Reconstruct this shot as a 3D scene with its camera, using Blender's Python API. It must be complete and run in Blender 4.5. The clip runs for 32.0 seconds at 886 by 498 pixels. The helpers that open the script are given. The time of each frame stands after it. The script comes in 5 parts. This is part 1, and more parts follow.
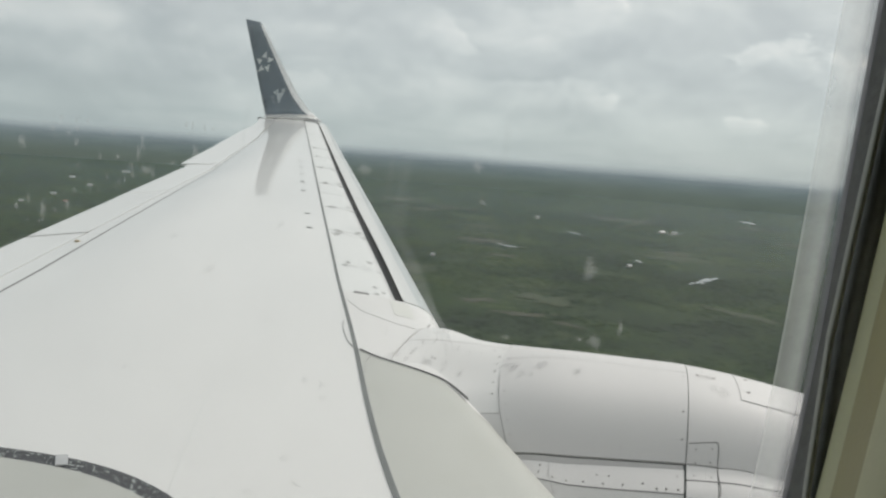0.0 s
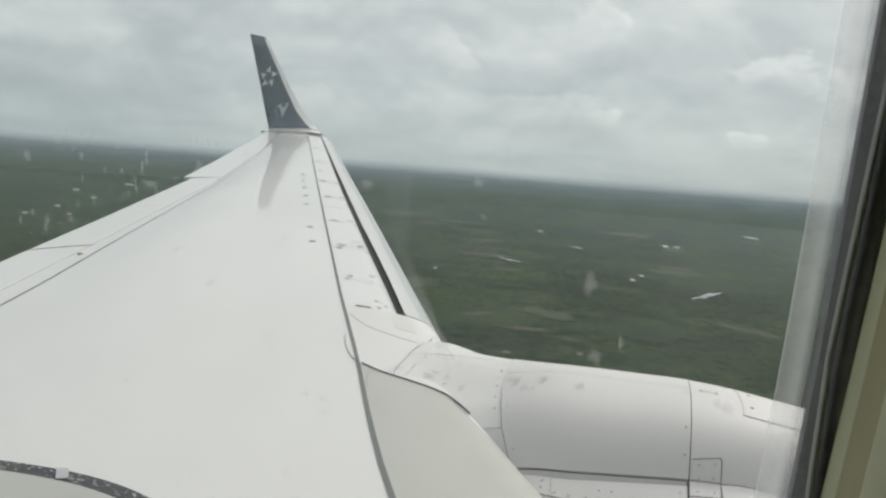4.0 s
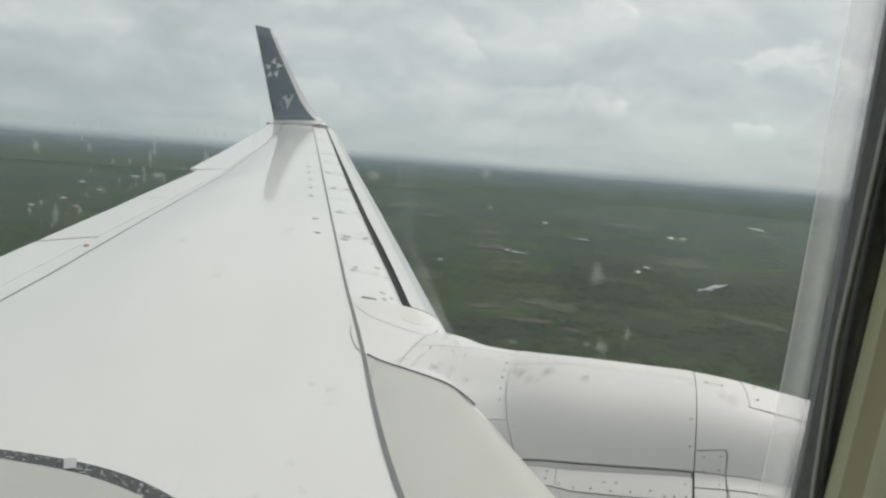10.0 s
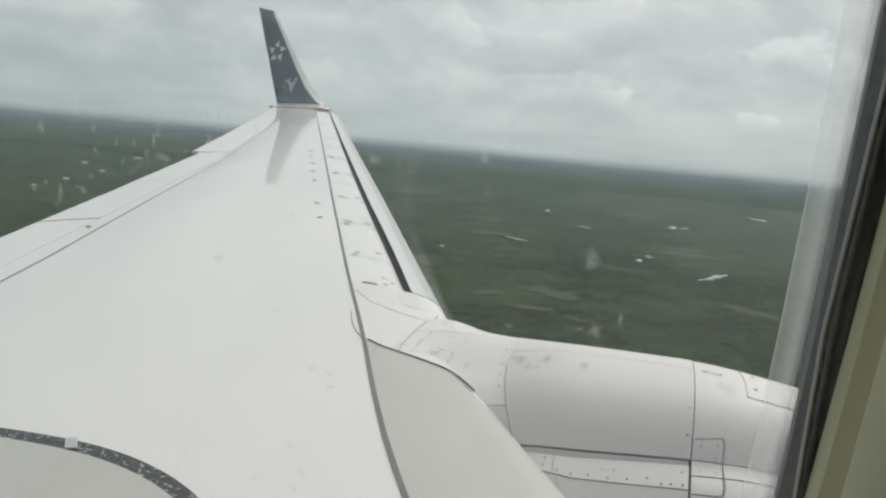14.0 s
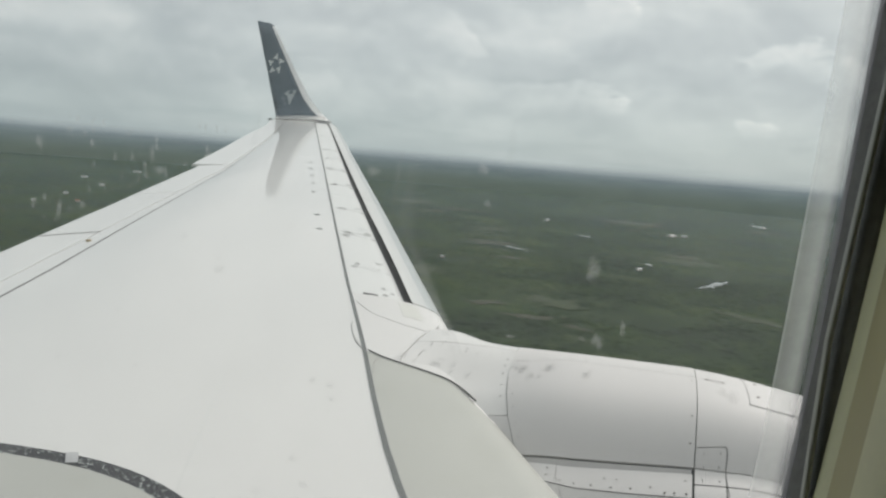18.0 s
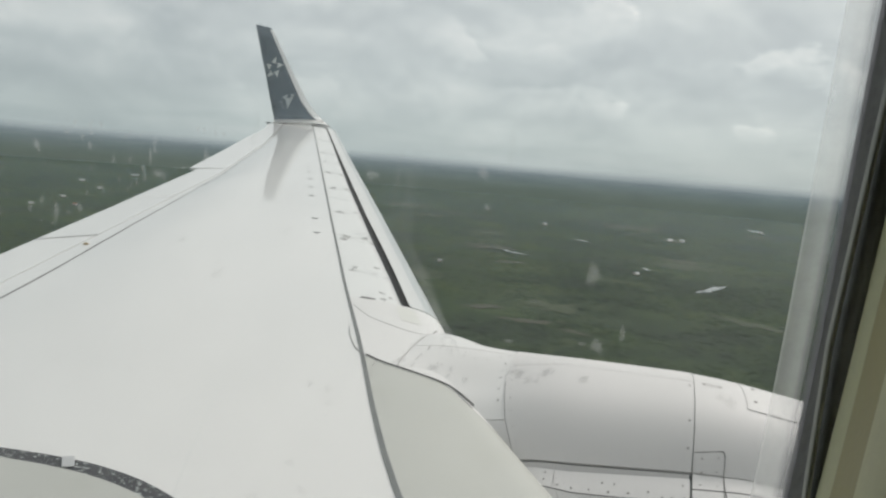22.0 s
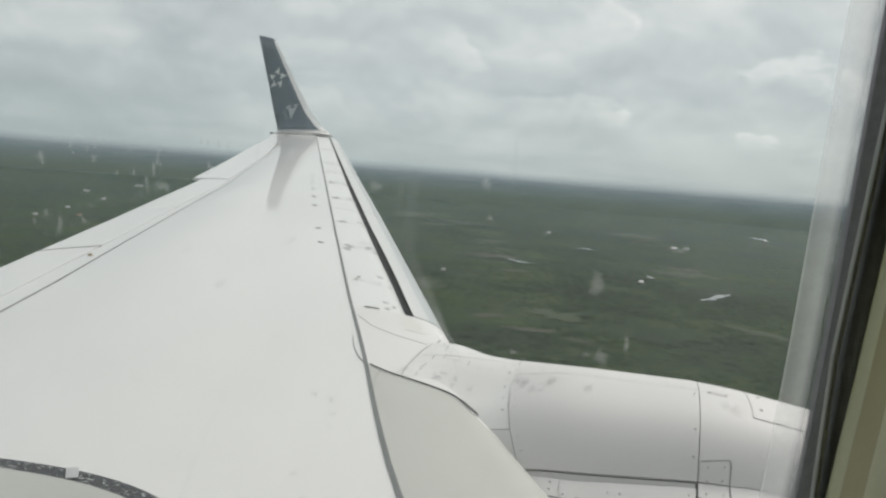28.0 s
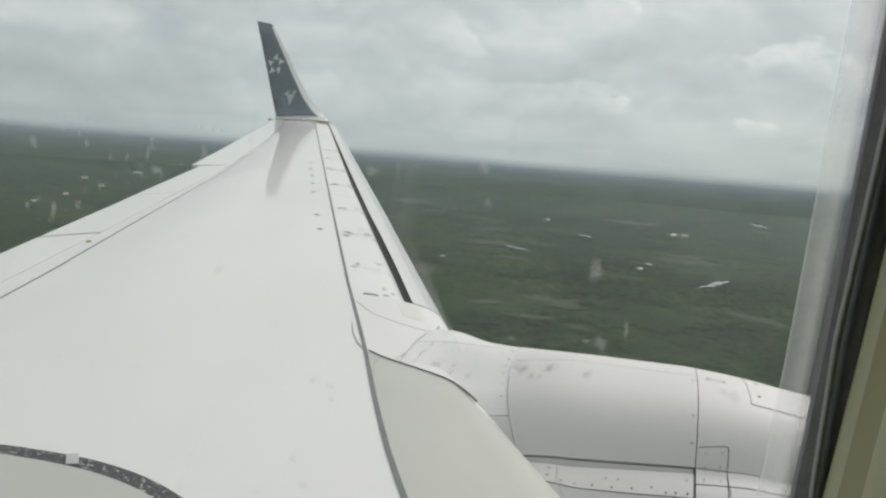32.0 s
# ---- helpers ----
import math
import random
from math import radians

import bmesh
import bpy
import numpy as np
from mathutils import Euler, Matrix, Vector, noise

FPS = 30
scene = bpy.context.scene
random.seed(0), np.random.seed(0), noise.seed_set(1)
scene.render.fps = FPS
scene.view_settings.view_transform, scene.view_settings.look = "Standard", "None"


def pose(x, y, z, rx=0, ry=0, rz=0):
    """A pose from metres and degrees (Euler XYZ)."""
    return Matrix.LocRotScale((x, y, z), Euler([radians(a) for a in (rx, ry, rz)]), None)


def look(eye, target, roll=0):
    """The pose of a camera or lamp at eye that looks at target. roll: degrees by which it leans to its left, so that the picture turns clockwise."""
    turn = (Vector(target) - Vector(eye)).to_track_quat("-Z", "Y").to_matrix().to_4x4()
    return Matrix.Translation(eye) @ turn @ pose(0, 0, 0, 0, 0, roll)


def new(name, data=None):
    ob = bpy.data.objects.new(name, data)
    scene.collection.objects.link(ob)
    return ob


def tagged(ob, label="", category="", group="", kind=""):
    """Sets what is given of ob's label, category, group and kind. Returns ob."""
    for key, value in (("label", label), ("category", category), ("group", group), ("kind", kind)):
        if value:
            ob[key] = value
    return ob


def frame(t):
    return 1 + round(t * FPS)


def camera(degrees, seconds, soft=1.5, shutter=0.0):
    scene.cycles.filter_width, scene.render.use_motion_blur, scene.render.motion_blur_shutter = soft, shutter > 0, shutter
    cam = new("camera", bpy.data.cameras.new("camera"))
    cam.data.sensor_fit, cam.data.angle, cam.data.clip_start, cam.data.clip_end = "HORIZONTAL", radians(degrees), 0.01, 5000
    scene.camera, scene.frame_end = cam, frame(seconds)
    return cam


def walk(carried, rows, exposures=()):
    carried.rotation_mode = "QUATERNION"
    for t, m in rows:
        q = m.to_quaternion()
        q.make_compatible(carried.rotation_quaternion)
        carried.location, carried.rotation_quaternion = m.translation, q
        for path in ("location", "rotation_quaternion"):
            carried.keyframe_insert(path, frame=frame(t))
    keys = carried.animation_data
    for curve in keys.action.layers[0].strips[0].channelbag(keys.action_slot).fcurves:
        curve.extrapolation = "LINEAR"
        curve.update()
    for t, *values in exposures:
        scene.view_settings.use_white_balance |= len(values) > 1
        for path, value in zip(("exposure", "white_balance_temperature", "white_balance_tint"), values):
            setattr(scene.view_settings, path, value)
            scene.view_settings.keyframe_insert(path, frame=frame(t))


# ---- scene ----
cam = camera(60.0, 32.0, soft=2.4)
PATH = [
    (0, -0.0017, 0.0033, -0.0002, 83.18, -4.01, 15.64),
    (0.5, -0.0015, 0.0026, -0.0003, 82.98, -4.12, 15.76),
    (1, -0.0008, 0.0025, 0.0001, 82.85, -4.26, 15.89),
    (1.5, -0.0008, 0.0022, 0.0002, 83.36, -4.35, 15.80),
    (2, -0.0011, 0.0027, -0.0000, 83.53, -4.28, 15.66),
    (2.5, -0.0011, 0.0022, -0.0003, 83.74, -4.19, 15.74),
    (3, -0.0011, 0.0025, -0.0000, 83.91, -4.16, 15.82),
    (3.5, -0.0011, 0.0025, 0.0001, 84.08, -4.16, 15.82),
    (5.5, -0.0013, 0.0022, 0.0000, 84.31, -4.12, 15.99),
    (6, -0.0012, 0.0021, 0.0000, 84.16, -4.04, 15.98),
    (6.5, -0.0014, 0.0025, 0.0000, 84.05, -4.09, 15.96),
    (7, -0.0015, 0.0030, -0.0001, 83.74, -4.05, 15.93),
    (7.5, -0.0016, 0.0029, -0.0002, 83.49, -4.16, 15.93),
    (8, -0.0014, 0.0023, -0.0002, 83.45, -4.21, 15.95),
    (8.5, -0.0011, 0.0016, -0.0002, 83.60, -4.20, 15.99),
    (9, -0.0015, 0.0022, -0.0002, 83.70, -4.09, 16.07),
    (9.5, -0.0015, 0.0021, -0.0002, 83.64, -4.06, 16.18),
    (10, -0.0014, 0.0017, -0.0002, 83.56, -4.13, 16.23),
    (10.5, -0.0012, 0.0014, 0.0000, 83.60, -4.12, 16.26),
    (11, -0.0017, 0.0021, -0.0001, 83.77, -4.22, 16.27),
    (11.5, -0.0016, 0.0017, -0.0003, 83.90, -4.28, 16.23),
    (12, -0.0017, 0.0017, -0.0004, 83.58, -4.31, 16.36),
    (12.5, -0.0011, 0.0016, -0.0003, 83.04, -4.45, 16.45),
    (13, -0.0002, -0.0002, -0.0005, 82.69, -4.68, 16.51),
    (13.5, -0.0004, -0.0004, -0.0006, 82.51, -4.70, 16.54),
    (14, 0.0005, -0.0012, -0.0002, 82.51, -4.91, 16.45),
    (14.5, 0.0015, -0.0014, 0.0001, 82.61, -5.00, 16.11),
    (16.5, 0.0008, -0.0013, -0.0003, 82.83, -4.50, 16.18),
    (17, 0.0004, 0.0003, 0.0001, 83.12, -4.30, 16.25),
    (17.5, 0.0003, 0.0002, 0.0004, 83.36, -4.18, 16.27),
    (18, 0.0002, -0.0004, -0.0001, 83.28, -4.34, 16.38),
    (18.5, -0.0001, 0.0005, 0.0000, 83.15, -4.37, 16.51),
    (19, 0.0000, -0.0000, 0.0000, 83.15, -4.37, 16.52),
    (19.5, -0.0000, -0.0001, -0.0002, 83.16, -4.33, 16.51),
    (20, -0.0002, 0.0001, -0.0002, 82.95, -4.30, 16.51),
    (20.5, 0.0002, -0.0005, 0.0000, 83.19, -4.34, 16.43),
    (21, -0.0003, 0.0006, -0.0002, 83.78, -4.42, 16.25),
    (21.5, -0.0003, 0.0009, -0.0002, 83.85, -4.52, 16.25),
    (22, -0.0004, 0.0003, -0.0002, 83.59, -4.47, 16.23),
    (22.5, -0.0008, 0.0011, -0.0001, 83.44, -4.31, 16.25),
    (23, -0.0006, 0.0005, -0.0000, 83.45, -4.35, 16.32),
    (23.5, -0.0005, 0.0005, 0.0000, 83.57, -4.24, 16.37),
    (24, -0.0007, 0.0008, 0.0001, 83.65, -4.29, 16.39),
    (24.5, -0.0008, 0.0012, 0.0001, 83.56, -4.32, 16.43),
    (25, -0.0004, 0.0007, -0.0001, 83.58, -4.21, 16.39),
    (25.5, -0.0009, 0.0006, -0.0000, 84.08, -4.21, 16.36),
    (27.5, -0.0007, 0.0005, 0.0003, 84.51, -4.27, 16.41),
    (28, -0.0004, 0.0005, 0.0003, 84.25, -4.17, 16.46),
    (28.5, -0.0005, 0.0002, 0.0003, 83.89, -4.19, 16.52),
    (29, -0.0008, 0.0004, 0.0003, 83.70, -4.18, 16.63),
    (29.5, -0.0005, -0.0001, 0.0002, 83.70, -4.25, 16.64),
    (30, -0.0010, 0.0008, 0.0002, 84.03, -4.15, 16.45),
    (30.5, -0.0015, 0.0019, -0.0000, 84.14, -4.17, 16.34),
    (31, -0.0020, 0.0038, -0.0001, 83.28, -4.23, 16.43),
    (31.5, -0.0018, 0.0025, -0.0003, 82.70, -4.28, 16.45),
    (32, -0.0007, 0.0030, -0.0003, 83.27, -4.18, 16.39),
]
walk(cam, [(r[0], pose(*r[1:])) for r in PATH])

# ---------- daylight: overcast sky with broken cloud ----------
SUN_ELEVATION, SUN_ROTATION = 36.0, 32.0
world = bpy.data.worlds.new("overcast_sky")
scene.world = world
world.use_nodes = True
wn, wl = world.node_tree.nodes, world.node_tree.links
wn.clear()


def node(nodes, kind, **values):
    n = nodes.new(kind)
    for key, value in values.items():
        if key in n.inputs:
            n.inputs[key].default_value = value
    return n


def math_node(nodes, links, op, a, b=None, clamp=False):
    n = nodes.new("ShaderNodeMath")
    n.operation, n.use_clamp = op, clamp
    for i, v in enumerate((a, b)):
        if v is None:
            continue
        if isinstance(v, (int, float)):
            n.inputs[i].default_value = v
        else:
            links.new(v, n.inputs[i])
    return n.outputs[0]


def ramp(nodes, links, fac, stops):
    n = nodes.new("ShaderNodeValToRGB")
    el = n.color_ramp.elements
    while len(el) < len(stops):
        el.new(0.5)
    for e, (p, c) in zip(el, stops):
        e.position = p
        e.color = (*c, 1) if len(c) == 3 else c
    links.new(fac, n.inputs[0])
    return n.outputs[0]


def mix_color(nodes, links, fac, a, b, mode="MIX"):
    n = nodes.new("ShaderNodeMix")
    n.data_type, n.blend_type = "RGBA", mode
    for sock, v in ((n.inputs[0], fac), (n.inputs[6], a), (n.inputs[7], b)):
        if isinstance(v, (int, float)):
            sock.default_value = v
        elif isinstance(v, tuple):
            sock.default_value = (*v, 1) if len(v) == 3 else v
        else:
            links.new(v, sock)
    return n.outputs[2]


sky = wn.new("ShaderNodeTexSky")
sky.sky_type, sky.sun_disc = "NISHITA", False
sky.sun_elevation, sky.sun_rotation = radians(SUN_ELEVATION), radians(SUN_ROTATION)
sky_dim = mix_color(wn, wl, 1.0, sky.outputs[0], (0.10, 0.10, 0.10), "MULTIPLY")
coords = wn.new("ShaderNodeTexCoord")
split = wn.new("ShaderNodeSeparateXYZ")
wl.new(coords.outputs["Generated"], split.inputs[0])
height = math_node(wn, wl, "MAXIMUM", split.outputs[2], 0.0)
# a ceiling of flat cloud, drawn out towards the horizon
lift = math_node(wn, wl, "ADD", height, 0.13)
flat = wn.new("ShaderNodeCombineXYZ")
wl.new(math_node(wn, wl, "DIVIDE", split.outputs[0], lift), flat.inputs[0])
wl.new(math_node(wn, wl, "DIVIDE", split.outputs[1], lift), flat.inputs[1])
banks = node(wn, "ShaderNodeTexNoise", Scale=0.55, Detail=8.0, Roughness=0.57, Distortion=0.4)
wl.new(flat.outputs[0], banks.inputs["Vector"])


def heaped(rise, scale, detail, rough):
    """Heaps of cloud, wider than they are high; rise looks that much higher up."""
    squash = wn.new("ShaderNodeMapping")
    squash.inputs["Scale"].default_value = (1.0, 1.0, 1.7)
    squash.inputs["Location"].default_value = (CLOUD_SHIFT[0], CLOUD_SHIFT[1], CLOUD_SHIFT[2] + rise)
    wl.new(coords.outputs["Generated"], squash.inputs[0])
    n = node(wn, "ShaderNodeTexNoise", Scale=scale, Detail=detail, Roughness=rough, Distortion=0.25)
    wl.new(squash.outputs[0], n.inputs["Vector"])
    return n.outputs[0]


CLOUD_SHIFT = (0.35, 0.0, 0.2)
billows = heaped(0.0, 5.8, 10.0, 0.56)
# heaps are lit from above: bright along their tops, grey along their bases
relief = math_node(wn, wl, "MULTIPLY", math_node(wn, wl, "SUBTRACT", billows, heaped(0.03, 5.8, 10.0, 0.56)), 1.0)
# flat streaks rule low down, heaps with cauliflower tops above them
flatness = ramp(wn, wl, height, [(0.0, (0.75, 0.75, 0.75)), (0.05, (0.62, 0.62, 0.62)), (0.11, (0.28, 0.28, 0.28)), (0.3, (0.35, 0.35, 0.35))])
blend_cloud = mix_color(wn, wl, flatness, billows, banks.outputs[0])
puff_at = wn.new("ShaderNodeMapping")
puff_at.inputs["Scale"].default_value = (1.0, 1.0, 1.5)
puff_at.inputs["Location"].default_value = (0.1, 0.3, 0.05)
wl.new(coords.outputs["Generated"], puff_at.inputs[0])
wobble = node(wn, "ShaderNodeTexNoise", Scale=9.0, Detail=4.0, Roughness=0.55)
wl.new(puff_at.outputs[0], wobble.inputs["Vector"])
puff_in = wn.new("ShaderNodeVectorMath")
puff_in.operation = "MULTIPLY_ADD"
puff_in.inputs[1].default_value = (0.10, 0.10, 0.10)
wl.new(wobble.outputs["Color"], puff_in.inputs[0])
wl.new(puff_at.outputs[0], puff_in.inputs[2])
puffs = node(wn, "ShaderNodeTexVoronoi", Scale=8.0, Detail=3.0, Roughness=0.45, Smoothness=0.5)
puffs.feature = "SMOOTH_F1"
puffs.inputs["Scale"].default_value, puffs.inputs["Smoothness"].default_value = 8.0, 0.5
puffs.inputs["Detail"].default_value, puffs.inputs["Roughness"].default_value = 3.0, 0.45
wl.new(puff_in.outputs[0], puffs.inputs["Vector"])
heap_share = ramp(wn, wl, height, [(0.03, (0, 0, 0)), (0.08, (0.16, 0.16, 0.16)), (0.25, (0.10, 0.10, 0.10)), (0.5, (0.02, 0.02, 0.02))])
puffy = math_node(wn, wl, "MULTIPLY", math_node(wn, wl, "SUBTRACT", 0.42, puffs.outputs["Distance"]), heap_share)
cloud = math_node(wn, wl, "ADD", blend_cloud, puffy)
cloud = math_node(wn, wl, "ADD", cloud, math_node(wn, wl, "MULTIPLY", relief, 0.35))
# crisp sunlit heads of cumulus: a sharp bright upper rim that fades into the heap below it
heads = heaped(0.5, 7.5, 9.0, 0.52)
over = heaped(0.545, 7.5, 9.0, 0.52)
rim = ramp(wn, wl, heads, [(0.495, (0, 0, 0)), (0.535, (1, 1, 1)), (0.62, (0.75, 0.75, 0.75)), (0.75, (0.4, 0.4, 0.4))])
open_above = math_node(wn, wl, "MULTIPLY", math_node(wn, wl, "ADD", math_node(wn, wl, "SUBTRACT", heads, over), 0.03), 7.0, True)
head_share = ramp(wn, wl, height, [(0.045, (0, 0, 0)), (0.085, (0.20, 0.20, 0.20)), (0.20, (0.16, 0.16, 0.16)), (0.4, (0.0, 0.0, 0.0))])
lit_heads = math_node(wn, wl, "MULTIPLY", math_node(wn, wl, "MULTIPLY", rim, open_above), head_share)
# distance flattens the contrast low down
hush = ramp(wn, wl, height, [(0.0, (0.3, 0.3, 0.3)), (0.03, (0.6, 0.6, 0.6)), (0.10, (0.75, 0.75, 0.75)), (0.3, (0.55, 0.55, 0.55))])
cloud = math_node(wn, wl, "ADD", math_node(wn, wl, "MULTIPLY", math_node(wn, wl, "SUBTRACT", cloud, 0.505), hush), 0.505)
cloud = math_node(wn, wl, "ADD", cloud, math_node(wn, wl, "MULTIPLY", lit_heads, math_node(wn, wl, "ADD", math_node(wn, wl, "MULTIPLY", split.outputs[0], 0.9), 0.75, True)))
cloud_color = ramp(wn, wl, cloud, [(0.36, (0.47, 0.51, 0.515)), (0.45, (0.54, 0.58, 0.578)), (0.51, (0.605, 0.642, 0.632)), (0.56, (0.66, 0.688, 0.674)), (0.60, (0.73, 0.75, 0.728)), (0.64, (0.92, 0.91, 0.86))])
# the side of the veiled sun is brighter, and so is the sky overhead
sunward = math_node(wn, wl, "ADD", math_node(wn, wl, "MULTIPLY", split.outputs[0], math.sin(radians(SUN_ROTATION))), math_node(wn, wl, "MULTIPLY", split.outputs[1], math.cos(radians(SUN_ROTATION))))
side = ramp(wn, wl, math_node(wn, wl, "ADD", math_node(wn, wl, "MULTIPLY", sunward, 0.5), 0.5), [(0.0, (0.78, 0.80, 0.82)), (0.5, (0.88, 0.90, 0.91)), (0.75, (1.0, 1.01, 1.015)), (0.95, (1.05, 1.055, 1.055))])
zenith = ramp(wn, wl, height, [(0.0, (0.66, 0.73, 0.755)), (0.035, (0.79, 0.845, 0.86)), (0.08, (0.912, 0.938, 0.944)), (0.16, (1.005, 1.008, 1.008)), (0.45, (1.20, 1.17, 1.14)), (1.0, (1.42, 1.36, 1.31))])
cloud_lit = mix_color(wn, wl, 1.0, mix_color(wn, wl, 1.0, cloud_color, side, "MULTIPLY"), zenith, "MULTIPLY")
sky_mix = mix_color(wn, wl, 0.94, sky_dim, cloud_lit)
background = wn.new("ShaderNodeBackground")
background.inputs["Strength"].default_value = 1.0
wl.new(sky_mix, background.inputs["Color"])
wl.new(background.outputs[0], wn.new("ShaderNodeOutputWorld").inputs[0])

sun_data = bpy.data.lights.new("sun", "SUN")
sun_data.energy, sun_data.angle, sun_data.color = 1.72, radians(24), (1.0, 0.94, 0.88)
sun = new("sun", sun_data)
sun.matrix_world = look((0, 0, 40), (0 - 40 * math.sin(radians(SUN_ROTATION)), -40 * math.cos(radians(SUN_ROTATION)), 40 - 40 * math.tan(radians(SUN_ELEVATION))))
scene.view_settings.exposure = 0.0

# ---------- materials ----------


def material(name, color, roughness=0.5, metallic=0.0, vary=0.08, scale=3.0, fine=60.0, bump=0.0, coat=0.0, coat_roughness=0.1, spots=None, streak=(1, 1, 1)):
    """A surface with broad and fine variation of colour and gloss, and optional stains."""
    mat = bpy.data.materials.new(name)
    mat.use_nodes = True
    ns, ls = mat.node_tree.nodes, mat.node_tree.links
    bsdf = ns["Principled BSDF"]
    tc = ns.new("ShaderNodeTexCoord")
    mp = ns.new("ShaderNodeMapping")
    mp.inputs["Scale"].default_value = streak
    ls.new(tc.outputs["Object"], mp.inputs[0])
    broad = node(ns, "ShaderNodeTexNoise", Scale=scale, Detail=5.0, Roughness=0.6)
    grain = node(ns, "ShaderNodeTexNoise", Scale=fine, Detail=3.0, Roughness=0.6)
    ls.new(mp.outputs[0], broad.inputs["Vector"])
    ls.new(mp.outputs[0], grain.inputs["Vector"])
    both = math_node(ns, ls, "ADD", math_node(ns, ls, "MULTIPLY", broad.outputs[0], 0.65), math_node(ns, ls, "MULTIPLY", grain.outputs[0], 0.35))
    lo = tuple(c * (1 - vary) for c in color)
    hi = tuple(min(1, c * (1 + vary)) for c in color)
    col = ramp(ns, ls, both, [(0.3, lo), (0.7, hi)])
    if spots:
        dirt = node(ns, "ShaderNodeTexNoise", Scale=spots[0], Detail=6.0, Roughness=0.65)
        ls.new(mp.outputs[0], dirt.inputs["Vector"])
        mask = ramp(ns, ls, dirt.outputs[0], [(spots[1], (0, 0, 0)), (min(1.0, spots[1] + 0.14), (spots[2],) * 3)])
        col = mix_color(ns, ls, mask, col, spots[3])
    ls.new(col, bsdf.inputs["Base Color"])
    rough = ramp(ns, ls, both, [(0.3, (roughness * 0.85,) * 3), (0.7, (min(1, roughness * 1.15),) * 3)])
    ls.new(rough, bsdf.inputs["Roughness"])
    bsdf.inputs["Metallic"].default_value = metallic
    bsdf.inputs["Coat Weight"].default_value = coat
    bsdf.inputs["Coat Roughness"].default_value = coat_roughness
    if bump:
        b = node(ns, "ShaderNodeBump", Strength=bump, Distance=0.01)
        ls.new(both, b.inputs["Height"])
        ls.new(b.outputs[0], bsdf.inputs["Normal"])
    return mat


PAINT = material("wing_paint", (0.81, 0.80, 0.785), 0.38, vary=0.03, scale=0.9, fine=30, coat=0.8, coat_roughness=0.06, spots=(2.3, 0.66, 0.22, (0.60, 0.60, 0.58)))
STRUT = material("strut_paint", (0.745, 0.735, 0.725), 0.45, vary=0.03, scale=1.5, fine=40, coat=0.15, coat_roughness=0.2, spots=(5.0, 0.63, 0.25, (0.52, 0.52, 0.51)))
COWL = material("cowl_paint", (0.665, 0.65, 0.645), 0.6, vary=0.04, scale=1.5, fine=40, coat=0.12, coat_roughness=0.35, spots=(5.0, 0.63, 0.30, (0.52, 0.52, 0.51)))
BEIGE = material("grey_beige_paint", (0.515, 0.52, 0.485), 0.42, vary=0.05, scale=2.5, fine=45, coat=0.15, coat_roughness=0.25, spots=(5.0, 0.52, 0.40, (0.45, 0.455, 0.415)))
SLAT = material("slat_paint", (0.64, 0.65, 0.645), 0.42, vary=0.04, scale=2.0, fine=40, coat=0.08, coat_roughness=0.3)
BARE = material("bare_metal_edge", (0.60, 0.62, 0.615), 0.30, metallic=1.0, vary=0.05, scale=3.0, fine=60)
FIXED = material("leading_edge_paint", (0.76, 0.765, 0.755), 0.36, vary=0.05, scale=2.0, fine=35, coat=0.2, coat_roughness=0.2, spots=(3.5, 0.60, 0.5, (0.42, 0.42, 0.42)))
BLUE = material("winglet_paint", (0.132, 0.172, 0.205), 0.30, vary=0.3, scale=1.6, fine=25, coat=0.3, coat_roughness=0.2, spots=(2.6, 0.50, 0.65, (0.17, 0.205, 0.235)))
FILLER = material("filler_paint", (0.69, 0.69, 0.655), 0.5, vary=0.05, scale=8)
WHITE = material("white_paint", (0.92, 0.92, 0.91), 0.35, vary=0.03, scale=3, coat=0.3)
EMBLEM = material("emblem_paint", (0.68, 0.71, 0.71), 0.45, vary=0.12, scale=8)
EMBLEM_SOFT = material("emblem_weathered_paint", (0.46, 0.50, 0.52), 0.45, vary=0.25, scale=9)
EMBLEM_DIM = material("emblem_faded_paint", (0.22, 0.26, 0.28), 0.45, vary=0.15, scale=8)
STRIP = material("grey_sealant", (0.155, 0.165, 0.165), 0.55, vary=0.25, scale=4, fine=70)
SEAL = material("dark_rubber_seal", (0.050, 0.052, 0.060), 0.6, vary=0.35, scale=14, fine=90)
CHIP = material("pale_chip", (0.43, 0.44, 0.45), 0.5, vary=0.1, scale=30)
WORN = material("worn_rubber", (0.40, 0.43, 0.42), 0.6, vary=0.3, scale=60)
RECESS = material("dark_recess", (0.035, 0.037, 0.04), 0.7, vary=0.3, scale=6)
SEAM = material("seam_sealant", (0.17, 0.165, 0.165), 0.6, vary=0.2, scale=8)
COWL_EDGE = material("worn_cowl_edge", (0.38, 0.37, 0.37), 0.5, vary=0.15, scale=20)
RIVET = material("steel_fastener", (0.28, 0.265, 0.26), 0.45, metallic=0.5, vary=0.2, scale=50)
BRASS = material("brass_fitting", (0.42, 0.33, 0.20), 0.45, metallic=0.4, vary=0.2, scale=40)
GASKET = material("black_gasket", (0.28, 0.285, 0.295), 0.5, vary=0.3, scale=30, fine=300, bump=0.1)
GASKET_GREY = material("grey_gasket_lip", (0.44, 0.45, 0.43), 0.4, vary=0.2, scale=30, fine=300)
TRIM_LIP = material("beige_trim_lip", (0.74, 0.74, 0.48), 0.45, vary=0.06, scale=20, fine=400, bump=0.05)
